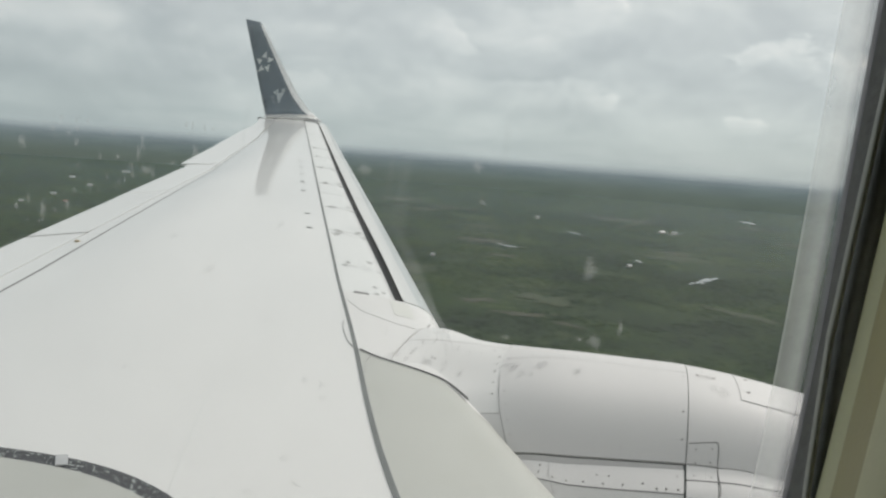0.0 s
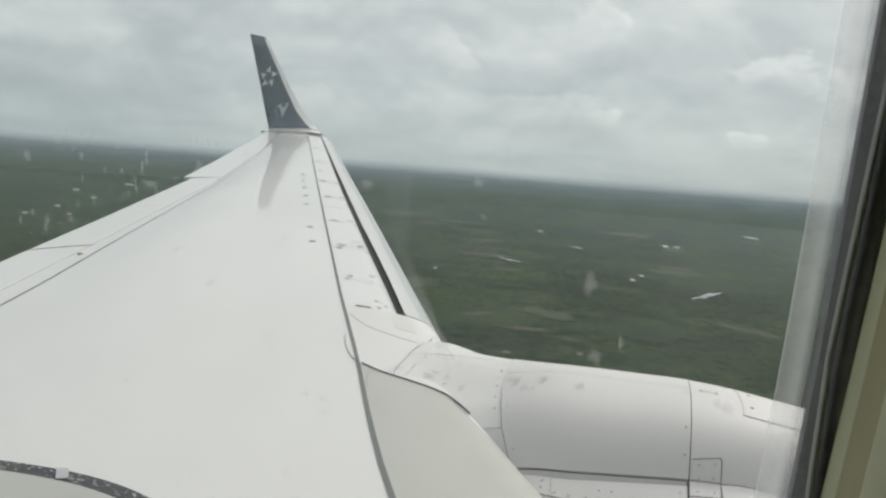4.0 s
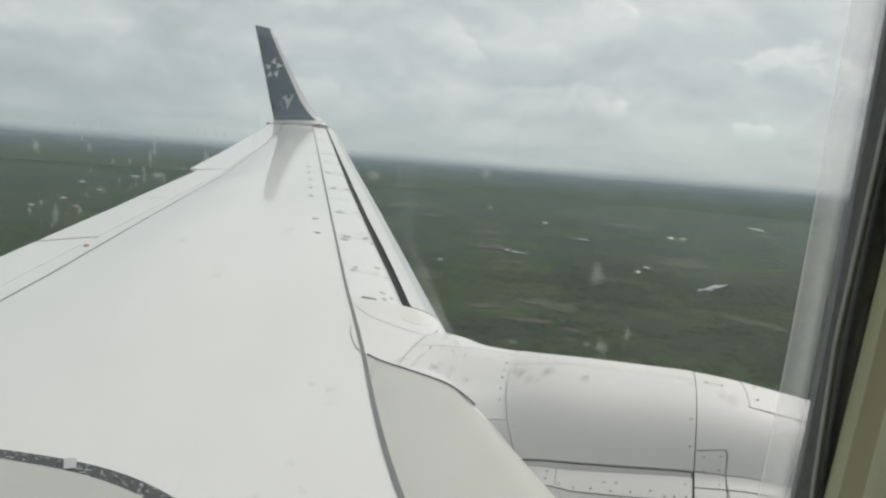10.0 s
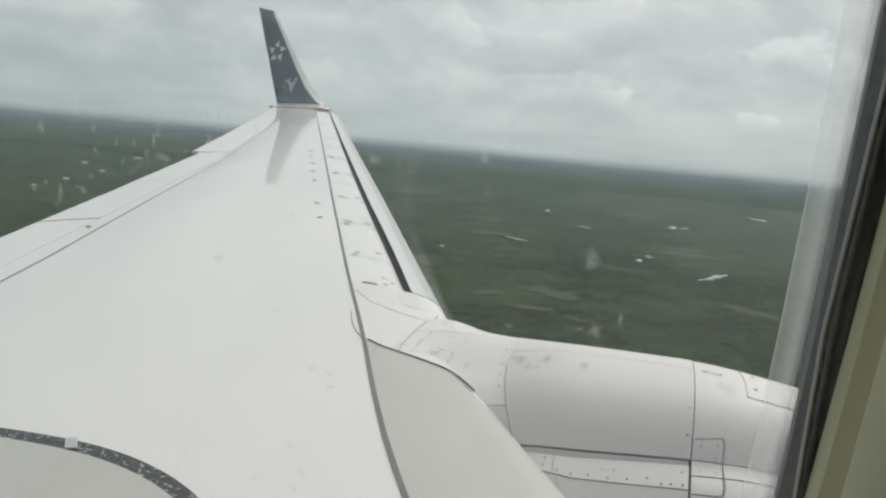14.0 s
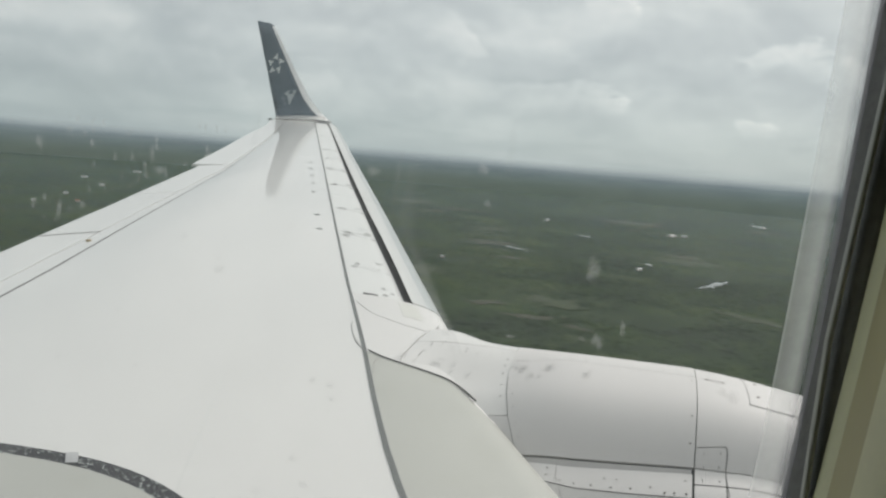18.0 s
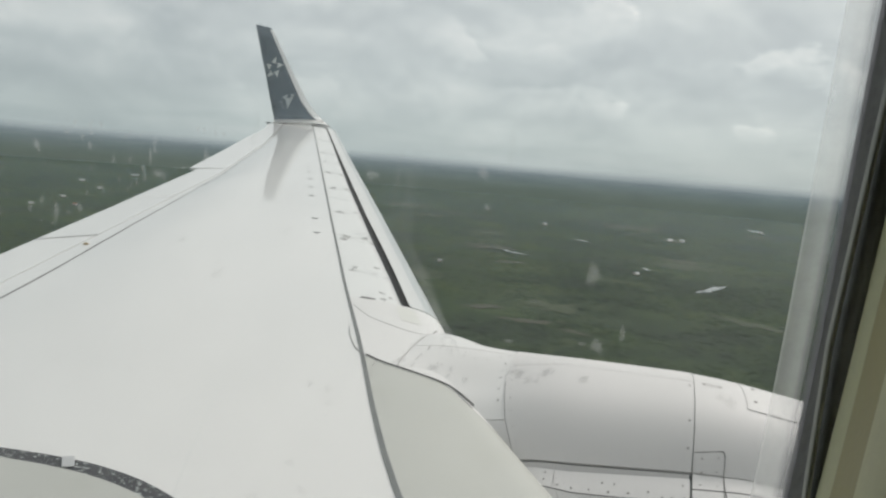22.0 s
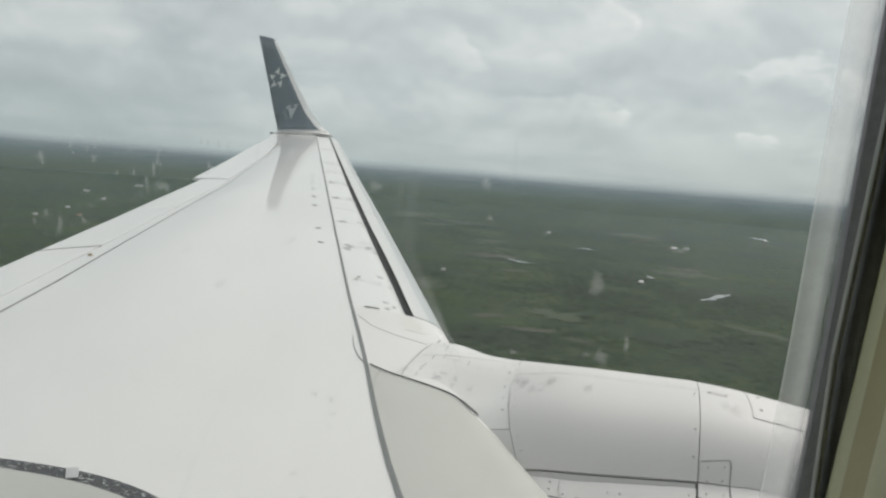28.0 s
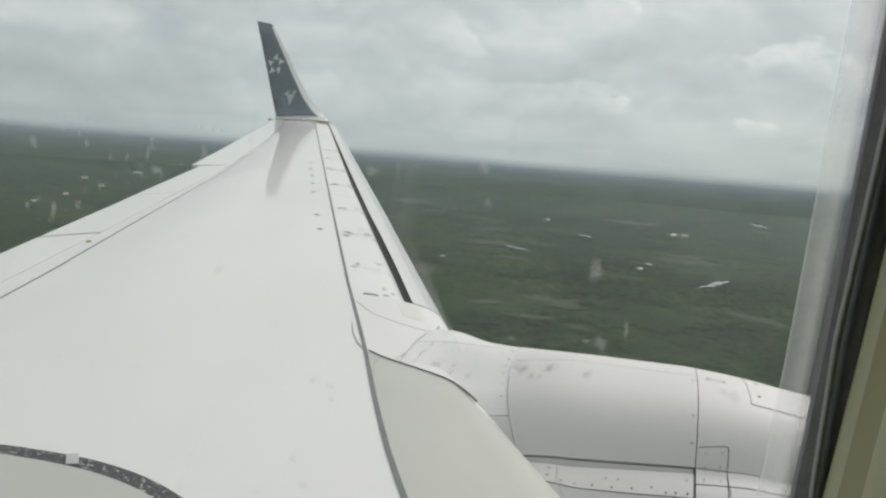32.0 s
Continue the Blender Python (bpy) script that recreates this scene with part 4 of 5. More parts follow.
for y0 in (5.367, 3.987):
    under_wing(ribbon("spoiler_joint", [wing_point(hinge_d(y0) + strip_width(y0) + (tail_d(y0) - hinge_d(y0) - strip_width(y0)) * t, y0, 0.001) for t in span(0, 1, 8)], 0.010, SEAM, wing, 0.002))
# inlet lip and exhaust end
bm = bmesh.new()
lip = []
for i in range(48):
    a = 2 * math.pi * i / 48
    lip.append([bm.verts.new((x, AX_Y + r * math.sin(a), AX_Z + r * math.cos(a))) for x, r in ((1.49, 0.868), (1.58, 0.83), (1.61, 0.79), (1.58, 0.75), (1.40, 0.74), (0.9, 0.76), (0.9, 0.05))])
for i in range(48):
    for j in range(6):
        bm.faces.new((lip[i][j], lip[(i + 1) % 48][j], lip[(i + 1) % 48][j + 1], lip[i][j + 1]))
on_engine(part("inlet_lip", bm, SLAT, engine, "polished metal inlet lip", True))
bm = bmesh.new()
tail = []
for i in range(48):
    a = 2 * math.pi * i / 48
    tail.append([bm.verts.new((x, AX_Y + r * math.sin(a), AX_Z - 0.05 + r * math.cos(a) * 0.92)) for x, r in ((-1.3, 0.98), (-1.9, 0.86), (-2.6, 0.66), (-2.6, 0.6), (-2.0, 0.4), (-2.0, 0.02))])
for i in range(48):
    for j in range(5):
        bm.faces.new((tail[i][j], tail[(i + 1) % 48][j], tail[(i + 1) % 48][j + 1], tail[i][j + 1]))
on_engine(part("exhaust_nozzle", bm, STRIP, engine, "grey exhaust nozzle", True))


def rivet_row(spots, radius=0.006, name="fasteners", up=0.0):
    bm = bmesh.new()
    for x, a in spots:
        p = Vector(cowl_point(x, a, up + 0.0005))
        q = Vector(cowl_point(x, a, 0.1)) - p
        m = Matrix.Translation(p) @ q.to_track_quat("Z", "Y").to_matrix().to_4x4()
        bmesh.ops.create_cone(bm, cap_ends=True, segments=8, radius1=radius, radius2=radius * 0.7, depth=0.003, matrix=m)
    ob = on_engine(part(name, bm, RIVET, engine, "dark flush fasteners" if len(spots) > 1 else ""))
    return tagged(ob, kind="stuff") if len(spots) > 1 else ob


rivet_row([(rear_seam(a) - 0.027, a) for a in (-0.5, 3.1)], 0.0038)
rivet_row([(rear_seam(a) - 0.025, a) for a in (6.8, 12.2, 17.2)], 0.0056)
rivet_row([(rear_seam(a) + 0.024, a) for a in (1, 5, 9, 13, 17, 21, 25, 28)], 0.0029, up=0.003)
rivet_row([(0.172, a) for a in (4, 17.8, 23.8)], 0.0044, up=0.003)
rivet_row([(x, lip_edge(x) - 2.2) for x in span(-0.36, 0.13, 10)], 0.0018, up=0.003)
rivet_row([(x, -0.9) for x in span(-0.44, 0.13, 10)], 0.0026, up=0.002)
for x, a in ((-0.302, 34.2), (-0.302, 36.1), (-0.251, 37.0), (-0.202, 37.3), (-0.144, 36.9), (-0.103, 34.7), (-0.078, 36.7), (-0.062, 34.5), (-0.013, 36.2), (0.051, 35.1), (0.098, 35.9), (0.129, 35.6), (0.163, 31.9), (0.167, 35.3)):
    rivet_row([(x, a)], 0.0042, "fastener")
rivet_row([(0.221, 25.2), (0.276, 24.4), (0.222, 27.6), (0.272, 26.9)], 0.0034, up=0.0025)
rivet_row([(0.219, 30.8), (0.274, 30.3)], 0.0034)
rivet_row([(0.426, -5.5), (0.418, 4.9)], 0.0080, up=0.001)
rivet_row([(-0.969, 2.6), (-0.969, 1.0), (-0.965, -0.6), (-0.958, -5.9), (-0.955, -4.6), (-0.906, -5.7), (-0.903, -7.2), (-0.941, -15.0), (-0.937, -12.5)], 0.0042)
rivet_row([(-0.872, 2.4), (-0.855, 2.7), (-0.845, -4.4), (-0.78, -2.5), (-0.781, -4.2), (-0.724, -1.7), (-0.669, -1.8), (-0.617, -3.8), (-0.58, -0.1), (-0.582, -5.2)], 0.0040)
bm = bmesh.new()
for a0, a1, x0, x1 in ((0.1, 1.4, 0.224, 0.298),):
    vs = [Vector(cowl_point(x, a, 0.001)) for x, a in ((x0, a0), (x1, a0), (x1, a1), (x0, a1))]
    c = sum(vs, Vector()) / 4
    inner = [bm.verts.new(c + (v - c) * 0.70) for v in vs]
    outer = [bm.verts.new(v) for v in vs]
    for i in range(4):
        bm.faces.new((outer[i], outer[(i + 1) % 4], inner[(i + 1) % 4], inner[i]))
on_engine(part("drain_slot", bm, RIVET, engine, "narrow outlined slot"))
# stain marks on the cowl
bm = bmesh.new()
SOOT = ((-0.50, 6.0, 0.03, 2), (-0.41, 9.5, 0.05, 3), (-0.33, 6.5, 0.04, 2), (-0.215, 8.6, 0.04, 2), (-0.53, 5, 0.015, 1), (-0.76, 7, 0.04, 3), (-0.86, 5, 0.04, 3), (0.285, 7.2, 0.002, 1), (0.318, 8.6, 0.002, 1), (-1.05, 5, 0.05, 2))
for x0, a0, spread in [row[:3] for row in SOOT for _ in range(row[3])]:
    x, a = x0 + rng.gauss(0, spread), a0 + rng.gauss(0, spread * 30)
    base = (0.0056 if -0.56 < x < 0.185 else 0.0006) + rng.uniform(0, 0.0008)
    soft_spot(bm, lambda u, v, h: cowl_point(x + u, a + math.degrees(1.8 * v / 1.1), base + h), rng.uniform(0.014, 0.030), rng)
soot = on_engine(tagged(part("soot_marks", bm, stain_material("soot_film", 0.14, (0.32, 0.32, 0.33)), engine, "faint grey soot marks"), kind="stuff"))
soot.visible_shadow = False

# ---------- the window and the cabin ----------
WIN_A, WIN_B, WIN_ZC, WIN_EDGE = 0.165, 0.26, 0.05, 0.0340


def outline(grow, y, n=112, shear=0.05, lean=None):
    """Rounded window outline; grow widens it in metres, lean shifts it along by height."""
    a, b = WIN_A + grow, WIN_B + grow
    xc = WIN_EDGE - WIN_A
    pts = []
    for i in range(n):
        q = 2 * math.pi * i / n
        c, s = math.cos(q), math.sin(q)
        e = 2 / 5.0
        x, z = a * math.copysign(abs(c) ** e, c), b * math.copysign(abs(s) ** e, s)
        pts.append((xc + x + shear * (z + WIN_ZC - 0.03) + (lean(WIN_ZC + z) if lean else 0.0), y, WIN_ZC + z))
    return pts


def trim_lean(z):
    return 0.035 * (z + 0.055)


def lip_waver(z):
    """The soft gasket lip does not run quite true."""
    return lerp_table(z, (-0.2, -0.08, -0.06, -0.04, -0.02, 0.0, 0.03, 0.3), (0.004, 0.0022, 0.0007, -0.0006, 0.0004, 0.0013, 0.0020, 0.004))


def ring_loft(name, rings, mat, parent, label="", closed=False, smooth=True):
    n = len(rings[0])
    verts = [p for r in rings for p in r]
    faces = []
    for k in range(len(rings) - (0 if closed else 1)):
        k2 = (k + 1) % len(rings)
        for i in range(n):
            j = (i + 1) % n
            faces.append((k * n + i, k * n + j, k2 * n + j, k2 * n + i))
    return mesh_object(name, verts, faces, mat, parent, smooth, label)


window = thing("cabin_window", "cabin window with a dusty speckled pane, black gasket and beige trim", "aircraft window", (-0.088, 0.2, 0.05))
win_inv = Matrix.Translation((0.088, -0.2, -0.05))


def on_window(ob):
    ob.matrix_parent_inverse = win_inv
    return ob


pane_pts = outline(0.0, 0.2)
pane = on_window(mesh_object("pane", pane_pts, [tuple(range(len(pane_pts)))], PANE, window, False, "clear acrylic pane with a film of dust"))
pane.visible_shadow = False
# pale veil paints light in the bevel, a grey one shade by the gasket


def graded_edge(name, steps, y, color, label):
    """A clear strip whose graded veil imitates light and shade in a bevel."""
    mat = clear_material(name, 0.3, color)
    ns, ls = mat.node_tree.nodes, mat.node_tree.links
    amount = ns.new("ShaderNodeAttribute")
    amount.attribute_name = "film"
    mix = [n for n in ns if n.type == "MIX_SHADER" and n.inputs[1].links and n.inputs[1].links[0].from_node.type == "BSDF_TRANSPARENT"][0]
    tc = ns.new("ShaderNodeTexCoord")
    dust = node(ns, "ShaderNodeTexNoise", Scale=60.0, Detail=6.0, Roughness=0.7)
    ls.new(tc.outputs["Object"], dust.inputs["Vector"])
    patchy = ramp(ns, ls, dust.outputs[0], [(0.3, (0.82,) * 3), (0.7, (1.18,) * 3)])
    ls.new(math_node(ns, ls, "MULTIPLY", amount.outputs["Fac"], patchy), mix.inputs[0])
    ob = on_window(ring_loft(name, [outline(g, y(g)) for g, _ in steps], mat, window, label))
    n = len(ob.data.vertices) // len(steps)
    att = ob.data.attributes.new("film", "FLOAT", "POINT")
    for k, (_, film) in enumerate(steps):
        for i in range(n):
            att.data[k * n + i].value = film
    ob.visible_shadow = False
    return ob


graded_edge("pane_edge", ((0.0, 0.30), (0.0003, 0.42), (0.0006, 0.30), (0.0014, 0.31), (0.0024, 0.36), (0.0036, 0.44), (0.0046, 0.46), (0.0054, 0.36), (0.0062, 0.30)), lambda g: 0.1985 - g * 0.1, (0.84, 0.86, 0.86), "pale translucent bevelled pane edge with painted light")
graded_edge("pane_edge_shade", ((0.0042, 0.0), (0.0052, 0.16), (0.0060, 0.38), (0.0070, 0.60), (0.0084, 0.75)), lambda g: 0.1974, (0.34, 0.33, 0.36), "grey veil of painted shade along the inner pane edge")
def lip_ring(g, y):
    """The lip follows the slope of the gasket as it wavers."""
    return [(x, py - 1.3 * lip_waver(z), z) for x, py, z in outline(g, y, lean=lambda h: 0.7 * lip_waver(h))]


on_window(ring_loft("gasket", [outline(0.0082, 0.203), outline(0.0079, 0.1985), outline(0.0081, 0.1970), outline(0.0089, 0.1950), outline(0.0107, 0.1915), outline(0.0125, 0.1885), outline(0.0150, 0.1880), outline(0.022, 0.192), outline(0.050, 0.203)], GASKET, window, "black rubber gasket"))
on_window(ring_loft("gasket_lip", [lip_ring(0.0084, 0.1926), lip_ring(0.0086, 0.1910), lip_ring(0.0088, 0.1904), lip_ring(0.0092, 0.1901), lip_ring(0.0099, 0.1912)], GASKET_GREY, window, "grey gasket lip"))
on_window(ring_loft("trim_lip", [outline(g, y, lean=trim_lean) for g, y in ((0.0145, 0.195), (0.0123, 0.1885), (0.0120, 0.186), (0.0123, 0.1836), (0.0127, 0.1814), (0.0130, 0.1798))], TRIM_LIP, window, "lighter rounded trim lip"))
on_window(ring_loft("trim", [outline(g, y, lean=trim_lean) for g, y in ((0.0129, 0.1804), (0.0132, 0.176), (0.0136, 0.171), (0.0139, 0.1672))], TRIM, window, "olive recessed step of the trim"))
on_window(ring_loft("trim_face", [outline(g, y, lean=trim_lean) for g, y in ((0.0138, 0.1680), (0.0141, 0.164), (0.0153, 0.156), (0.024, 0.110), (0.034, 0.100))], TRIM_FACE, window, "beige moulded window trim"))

# dried droplets on the pane: along the pane, up it, half sizes in millimetres
MARKS = ((-13, -44, 1.5, 1.9), (-147, -10, 2.6, 1.2), (-184, -25, 1.2, 3.0), (3, -15, 2.2, 0.6), (-16, -26, 2.0, 2.7), (-36, -46, 1.4, 0.5),
         (-78, -5, 1.7, 1.4), (-7, -40, 0.7, 2.4), (-17, -44, 1.0, 0.6), (-47, -2, 1.3, 1.6), (-150, -5, 0.6, 2.4), (-131, -3, 0.5, 1.8),
         (-192, -4, 1.4, 2.0), (-175, -23, 1.0, 1.2), (-60, -23, 0.4, 0.4), (-45, -11, 1.0, 1.0))


def pane_film(name, strength):
    """A dried film on the acrylic; the mesh says how thick it lies."""
    mat = clear_material(name, strength, (0.85, 0.87, 0.88))
    ns, ls = mat.node_tree.nodes, mat.node_tree.links
    mix = [n for n in ns if n.type == "MIX_SHADER" and n.inputs[1].links and n.inputs[1].links[0].from_node.type == "BSDF_TRANSPARENT"][0]
    amount = ns.new("ShaderNodeAttribute")
    amount.attribute_name = "film"
    tc = ns.new("ShaderNodeTexCoord")
    tex = node(ns, "ShaderNodeTexNoise", Scale=900.0, Detail=3.0, Roughness=0.6)
    ls.new(tc.outputs["Object"], tex.inputs["Vector"])
    patchy = ramp(ns, ls, tex.outputs[0], [(0.35, (strength * 0.75,) * 3), (0.65, (strength * 1.2,) * 3)])
    ls.new(math_node(ns, ls, "MULTIPLY", amount.outputs["Fac"], patchy), mix.inputs[0])
    return mat


DROPLET, STREAK, SMEAR_FILM = pane_film("dried_droplet", 0.22), pane_film("wiped_streak", 0.05), pane_film("greasy_smear", 0.13)
for k in range(len(MARKS) + 56):
    if k < len(MARKS):
        mx, mz, sx, sz = (v / 1000 for v in MARKS[k])
    else:
        mx = rng.uniform(-0.212, -0.125)
        low = -0.040 + (mx + 0.209) * 0.447
        mz = low + (0.006 - low) * rng.random() ** 1.2
        sx, sz = rng.uniform(0.0003, 0.0008), rng.uniform(0.0004, 0.0013)
        if rng.random() < 0.15:
            sz *= 1.4
    bm = bmesh.new()
    soft_spot(bm, lambda u, v, h: (mx + u * sx, 0.1992, mz + v * sz), 1.25, rng)
    drop = on_window(part("dried_droplet", bm, DROPLET, window))
    drop.visible_shadow = False
for mx, mz, sx, sz, tilt, film in ((-67.5, -13, 3.0, 16, 0.1, STREAK), (-71, -8, 1.2, 9, 0.1, STREAK), (-40, 2, 1.2, 8, 0.1, STREAK), (-115, 3, 1.2, 7, 0.1, STREAK), (-58.0, -38, 2.6, 13, -0.55, SMEAR_FILM), (-56.0, -42, 2.0, 8, -0.55, SMEAR_FILM)):
    bm = bmesh.new()
    soft_spot(bm, lambda u, v, h: ((mx + u * sx + tilt * v * sz) / 1000, 0.1990, (mz + v * sz) / 1000), 1.2, rng)
    on_window(part("wiped_streak", bm, film, window)).visible_shadow = False


def rectangle(x0, x1, z0, z1, y, n=112):
    """A rectangle with as many points as an outline, met along the same directions."""
    pts = []
    cx, cz = WIN_EDGE - WIN_A, WIN_ZC
    for px, _, pz in outline(0.0, 0.0, n):
        dx, dz = px - cx, pz - cz
        k = min(((x1 - cx) / dx if dx > 0 else (x0 - cx) / dx) if abs(dx) > 1e-9 else 1e9, ((z1 - cz) / dz if dz > 0 else (z0 - cz) / dz) if abs(dz) > 1e-9 else 1e9)
        pts.append((cx + dx * k, y, cz + dz * k))
    for corner in ((x0, y, z0), (x0, y, z1), (x1, y, z0), (x1, y, z1)):
        near = min(range(n), key=lambda i: math.dist(pts[i], corner))
        pts[near] = corner
    return pts


wall = ring_loft("wall_window_side", [outline(0.033, 0.1005, lean=trim_lean), rectangle(-0.62, 0.52, -0.45, 0.55, 0.1005), rectangle(-0.62, 0.52, -0.45, 0.55, 0.19), outline(0.04, 0.19)], PANEL, None, "", True, False)
tagged(wall, "pale moulded cabin wall panel around the window", "wall", kind="structure")
# unseen skin; dark colour chosen to cut bounce light on the engine
SKIN = material("dark_unseen_skin", (0.12, 0.13, 0.15), 0.4, vary=0.05, scale=2)
skin = ring_loft("window_skin", [outline(0.034, 0.204), rectangle(-0.66, 0.56, -0.50, 0.60, 0.12), rectangle(-0.66, 0.56, -0.50, 0.60, 0.236), outline(0.034, 0.24)], SKIN, None, "", True, False)
tagged(skin, "painted outer skin around the cabin window", "fuselage", kind="structure")
TUBE_Y, TUBE_Z = -1.64, 0.05


def tube(name, radius, thick, mat, x0, x1, label, category):
    """A long round shell, left open where the window panel sits."""
    xs = sorted(set(span(x0, x1, 60) + [-0.60, 0.50]))
    n = 96
    verts, faces = [], []
    for r in (radius, radius - thick):
        for x in xs:
            for i in range(n):
                a = 2 * math.pi * i / n
                verts.append((x, TUBE_Y + r * math.cos(a), TUBE_Z + r * math.sin(a)))
    m = len(xs) * n
    for k in range(len(xs) - 1):
        for i in range(n):
            a = 2 * math.pi * (i + 0.5) / n
            z = TUBE_Z + radius * math.sin(a)
            if -0.61 < (xs[k] + xs[k + 1]) / 2 < 0.51 and math.cos(a) > 0 and -0.42 < z < 0.52:
                continue
            j = (i + 1) % n
            quad = (k * n + i, k * n + j, (k + 1) * n + j, (k + 1) * n + i)
            faces.append(quad)
            faces.append(tuple(m + v for v in reversed(quad)))
    return tagged(mesh_object(name, verts, faces, mat, None, True), label, category, kind="structure")


# the skin runs far forward, out of view, to block sky light from the engine
tube("fuselage_skin", 1.862, 0.02, SKIN, -16.0, 13.0, "painted round fuselage skin, unseen and lengthened to block sky", "fuselage")
tube("cabin_lining", 1.76, 0.02, PANEL, -15.9, 12.9, "pale rounded cabin lining", "wall")


def slab(name, lo, hi, mat, label, category):
    bm = bmesh.new()
    c = [(a + b) / 2 for a, b in zip(lo, hi)]
    s = [b - a for a, b in zip(lo, hi)]
    bmesh.ops.create_cube(bm, size=1, matrix=Matrix.Translation(c) @ Matrix.Diagonal((*s, 1)))
    return tagged(part(name, bm, mat, None), label, category, kind="structure")


slab("floor", (-15.88, -2.88, -1.24), (12.88, -0.40, -1.18), CARPET, "dark blue-grey cabin floor", "floor")
for name, x in (("wall_forward", 12.95), ("wall_aft", -15.95)):
    bm = bmesh.new()
    bmesh.ops.create_cone(bm, cap_ends=True, segments=96, radius1=1.858, radius2=1.858, depth=0.06, matrix=Matrix.Translation((x, TUBE_Y, TUBE_Z)) @ pose(0, 0, 0, 0, 90, 0))
    tagged(part(name, bm, PANEL, None), "plain round cabin end wall", "wall", kind="structure")

# ---------- the land below ----------
GROUND_Z = -165.0


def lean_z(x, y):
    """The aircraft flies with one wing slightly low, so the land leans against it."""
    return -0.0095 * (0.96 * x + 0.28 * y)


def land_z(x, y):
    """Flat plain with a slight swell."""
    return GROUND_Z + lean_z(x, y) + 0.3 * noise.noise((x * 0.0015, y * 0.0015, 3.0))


radii = [0, 120, 240, 360] + [480 + 70 * i for i in range(40)] + [3350 + 150 * i for i in range(10)]
rings, spokes = len(radii), 180
gv, gf = [], []
for r in radii:
    for i in range(spokes):
        a = 2 * math.pi * i / spokes
        gv.append((r * math.cos(a), r * math.sin(a), land_z(r * math.cos(a), r * math.sin(a))))
for k in range(rings - 1):
    for i in range(spokes):
        j = (i + 1) % spokes
        gf.append((k * spokes + i, k * spokes + j, (k + 1) * spokes + j, (k + 1) * spokes + i))
ground = mesh_object("ground", gv, gf, LAND, None, True)
tagged(ground, "wide flat green plain of woods and scrub reaching the horizon", "ground", kind="structure")


def flat_patch(name, x, y, rx, ry, turn, mat, label, category, seed, kind="structure"):
    n, verts = 44, []
    for i in range(n):
        q = 6.283 * i / n
        u = 0.85 + 0.9 * noise.noise((math.cos(q) * 1.6 + seed, math.sin(q) * 1.6, seed * 0.7)) + 0.3 * noise.noise((math.cos(q) * 4 + seed, math.sin(q) * 4, seed))
        px, py = rx * u * math.cos(q), ry * u * math.sin(q)
        wx, wy = x + px * math.cos(turn) - py * math.sin(turn), y + px * math.sin(turn) + py * math.cos(turn)
        verts.append((wx, wy, land_z(wx, wy) + 0.9))
    return tagged(mesh_object(name, verts, [tuple(range(n))], mat, None, False), label, category, kind=kind)


# the pond at (85, 1285) stands in for a pale mark on the pane
PONDS = ((-273, 1500, 9, 30, 0.9), (-188, 1960, 7, 26, 0.7), (85, 1285, 9, 52, -0.36), (-18, 1478, 5, 16, 0.2), (363, 3300, 30, 60, 0.1), (-1500, 2250, 30, 40, 0.7))
for k, (x, y, rx, ry, turn) in enumerate(PONDS):
    flat_patch("pond", x, y, rx, ry, turn, WATER, "pale pond or pane-mark stand-in reflecting the overcast sky", "pond", 2.3 * k + 1)
CLEARINGS = ((-700, 2300, 45, 25, 0.5), (330, 2900, 60, 40, 0.0), (-1100, 1500, 50, 40, 0.8))
for k, (x, y, rx, ry, turn) in enumerate(CLEARINGS):
    flat_patch("clearing", x, y, rx, ry, turn, TRACK, "bare brown clearing in the woods", "clearing", 5.1 * k + 2)

FALLOW = material("fallow_field", (0.043, 0.049, 0.029), 0.95, vary=0.45, scale=0.05, fine=0.4)
FALLOWS = ((-127, 830, 34, 14, 0.3), (-78, 802, 20, 10, -0.2), (-190, 880, 26, 12, 0.6), (-330, 1560, 60, 30, 0.2), (40, 1700, 50, 26, -0.3), (-250, 1340, 40, 16, 0.5), (-620, 2500, 90, 50, 0.1), (-100, 2700, 120, 60, -0.2), (-1200, 1750, 90, 40, 0.5), (-900, 2700, 110, 60, 0.3), (420, 2300, 80, 40, 0.2))
for k, (x, y, rx, ry, turn) in enumerate(FALLOWS):
    flat_patch("fallow_field", x, y, rx, ry, turn, FALLOW, "brown fallow field among scrub", "field", 4.3 * k + 3)
DRY = material("dry_pasture", (0.029, 0.047, 0.017), 0.95, vary=0.35, scale=0.03, fine=0.3)
PASTURES = ((-330, 1080, 26, 60, 0.5), (-120, 940, 40, 40, 0.2), (60, 1600, 60, 50, 0.3), (-420, 1900, 70, 45, -0.3), (120, 1000, 22, 45, 1.0), (-900, 1250, 60, 50, 0.2), (-1250, 1900, 80, 60, 0.4))
for k, (x, y, rx, ry, turn) in enumerate(PASTURES):
    flat_patch("pasture", x, y, rx, ry, turn, DRY, "dry yellow-green pasture among the woods", "pasture", 3.7 * k + 4)
track_line = [(-95 + 0.16 * t + 5 * math.sin(t / 90), 2330 + t) for t in range(0, 760, 20)]
tagged(ribbon("dirt_track", [(x, y, land_z(x, y) + 1.2) for x, y in track_line], 5.5, TRACK, None, 0.2), "pale dirt track through the woods", "track", kind="structure")

# scattered pale-roofed sheds and houses
PLASTER = material("house_plaster", (0.34, 0.33, 0.30), 0.8, vary=0.15, scale=0.4, fine=4)
TIN = material("pale_tin_roof", (0.36, 0.37, 0.36), 0.45, vary=0.15, scale=0.3, fine=3)
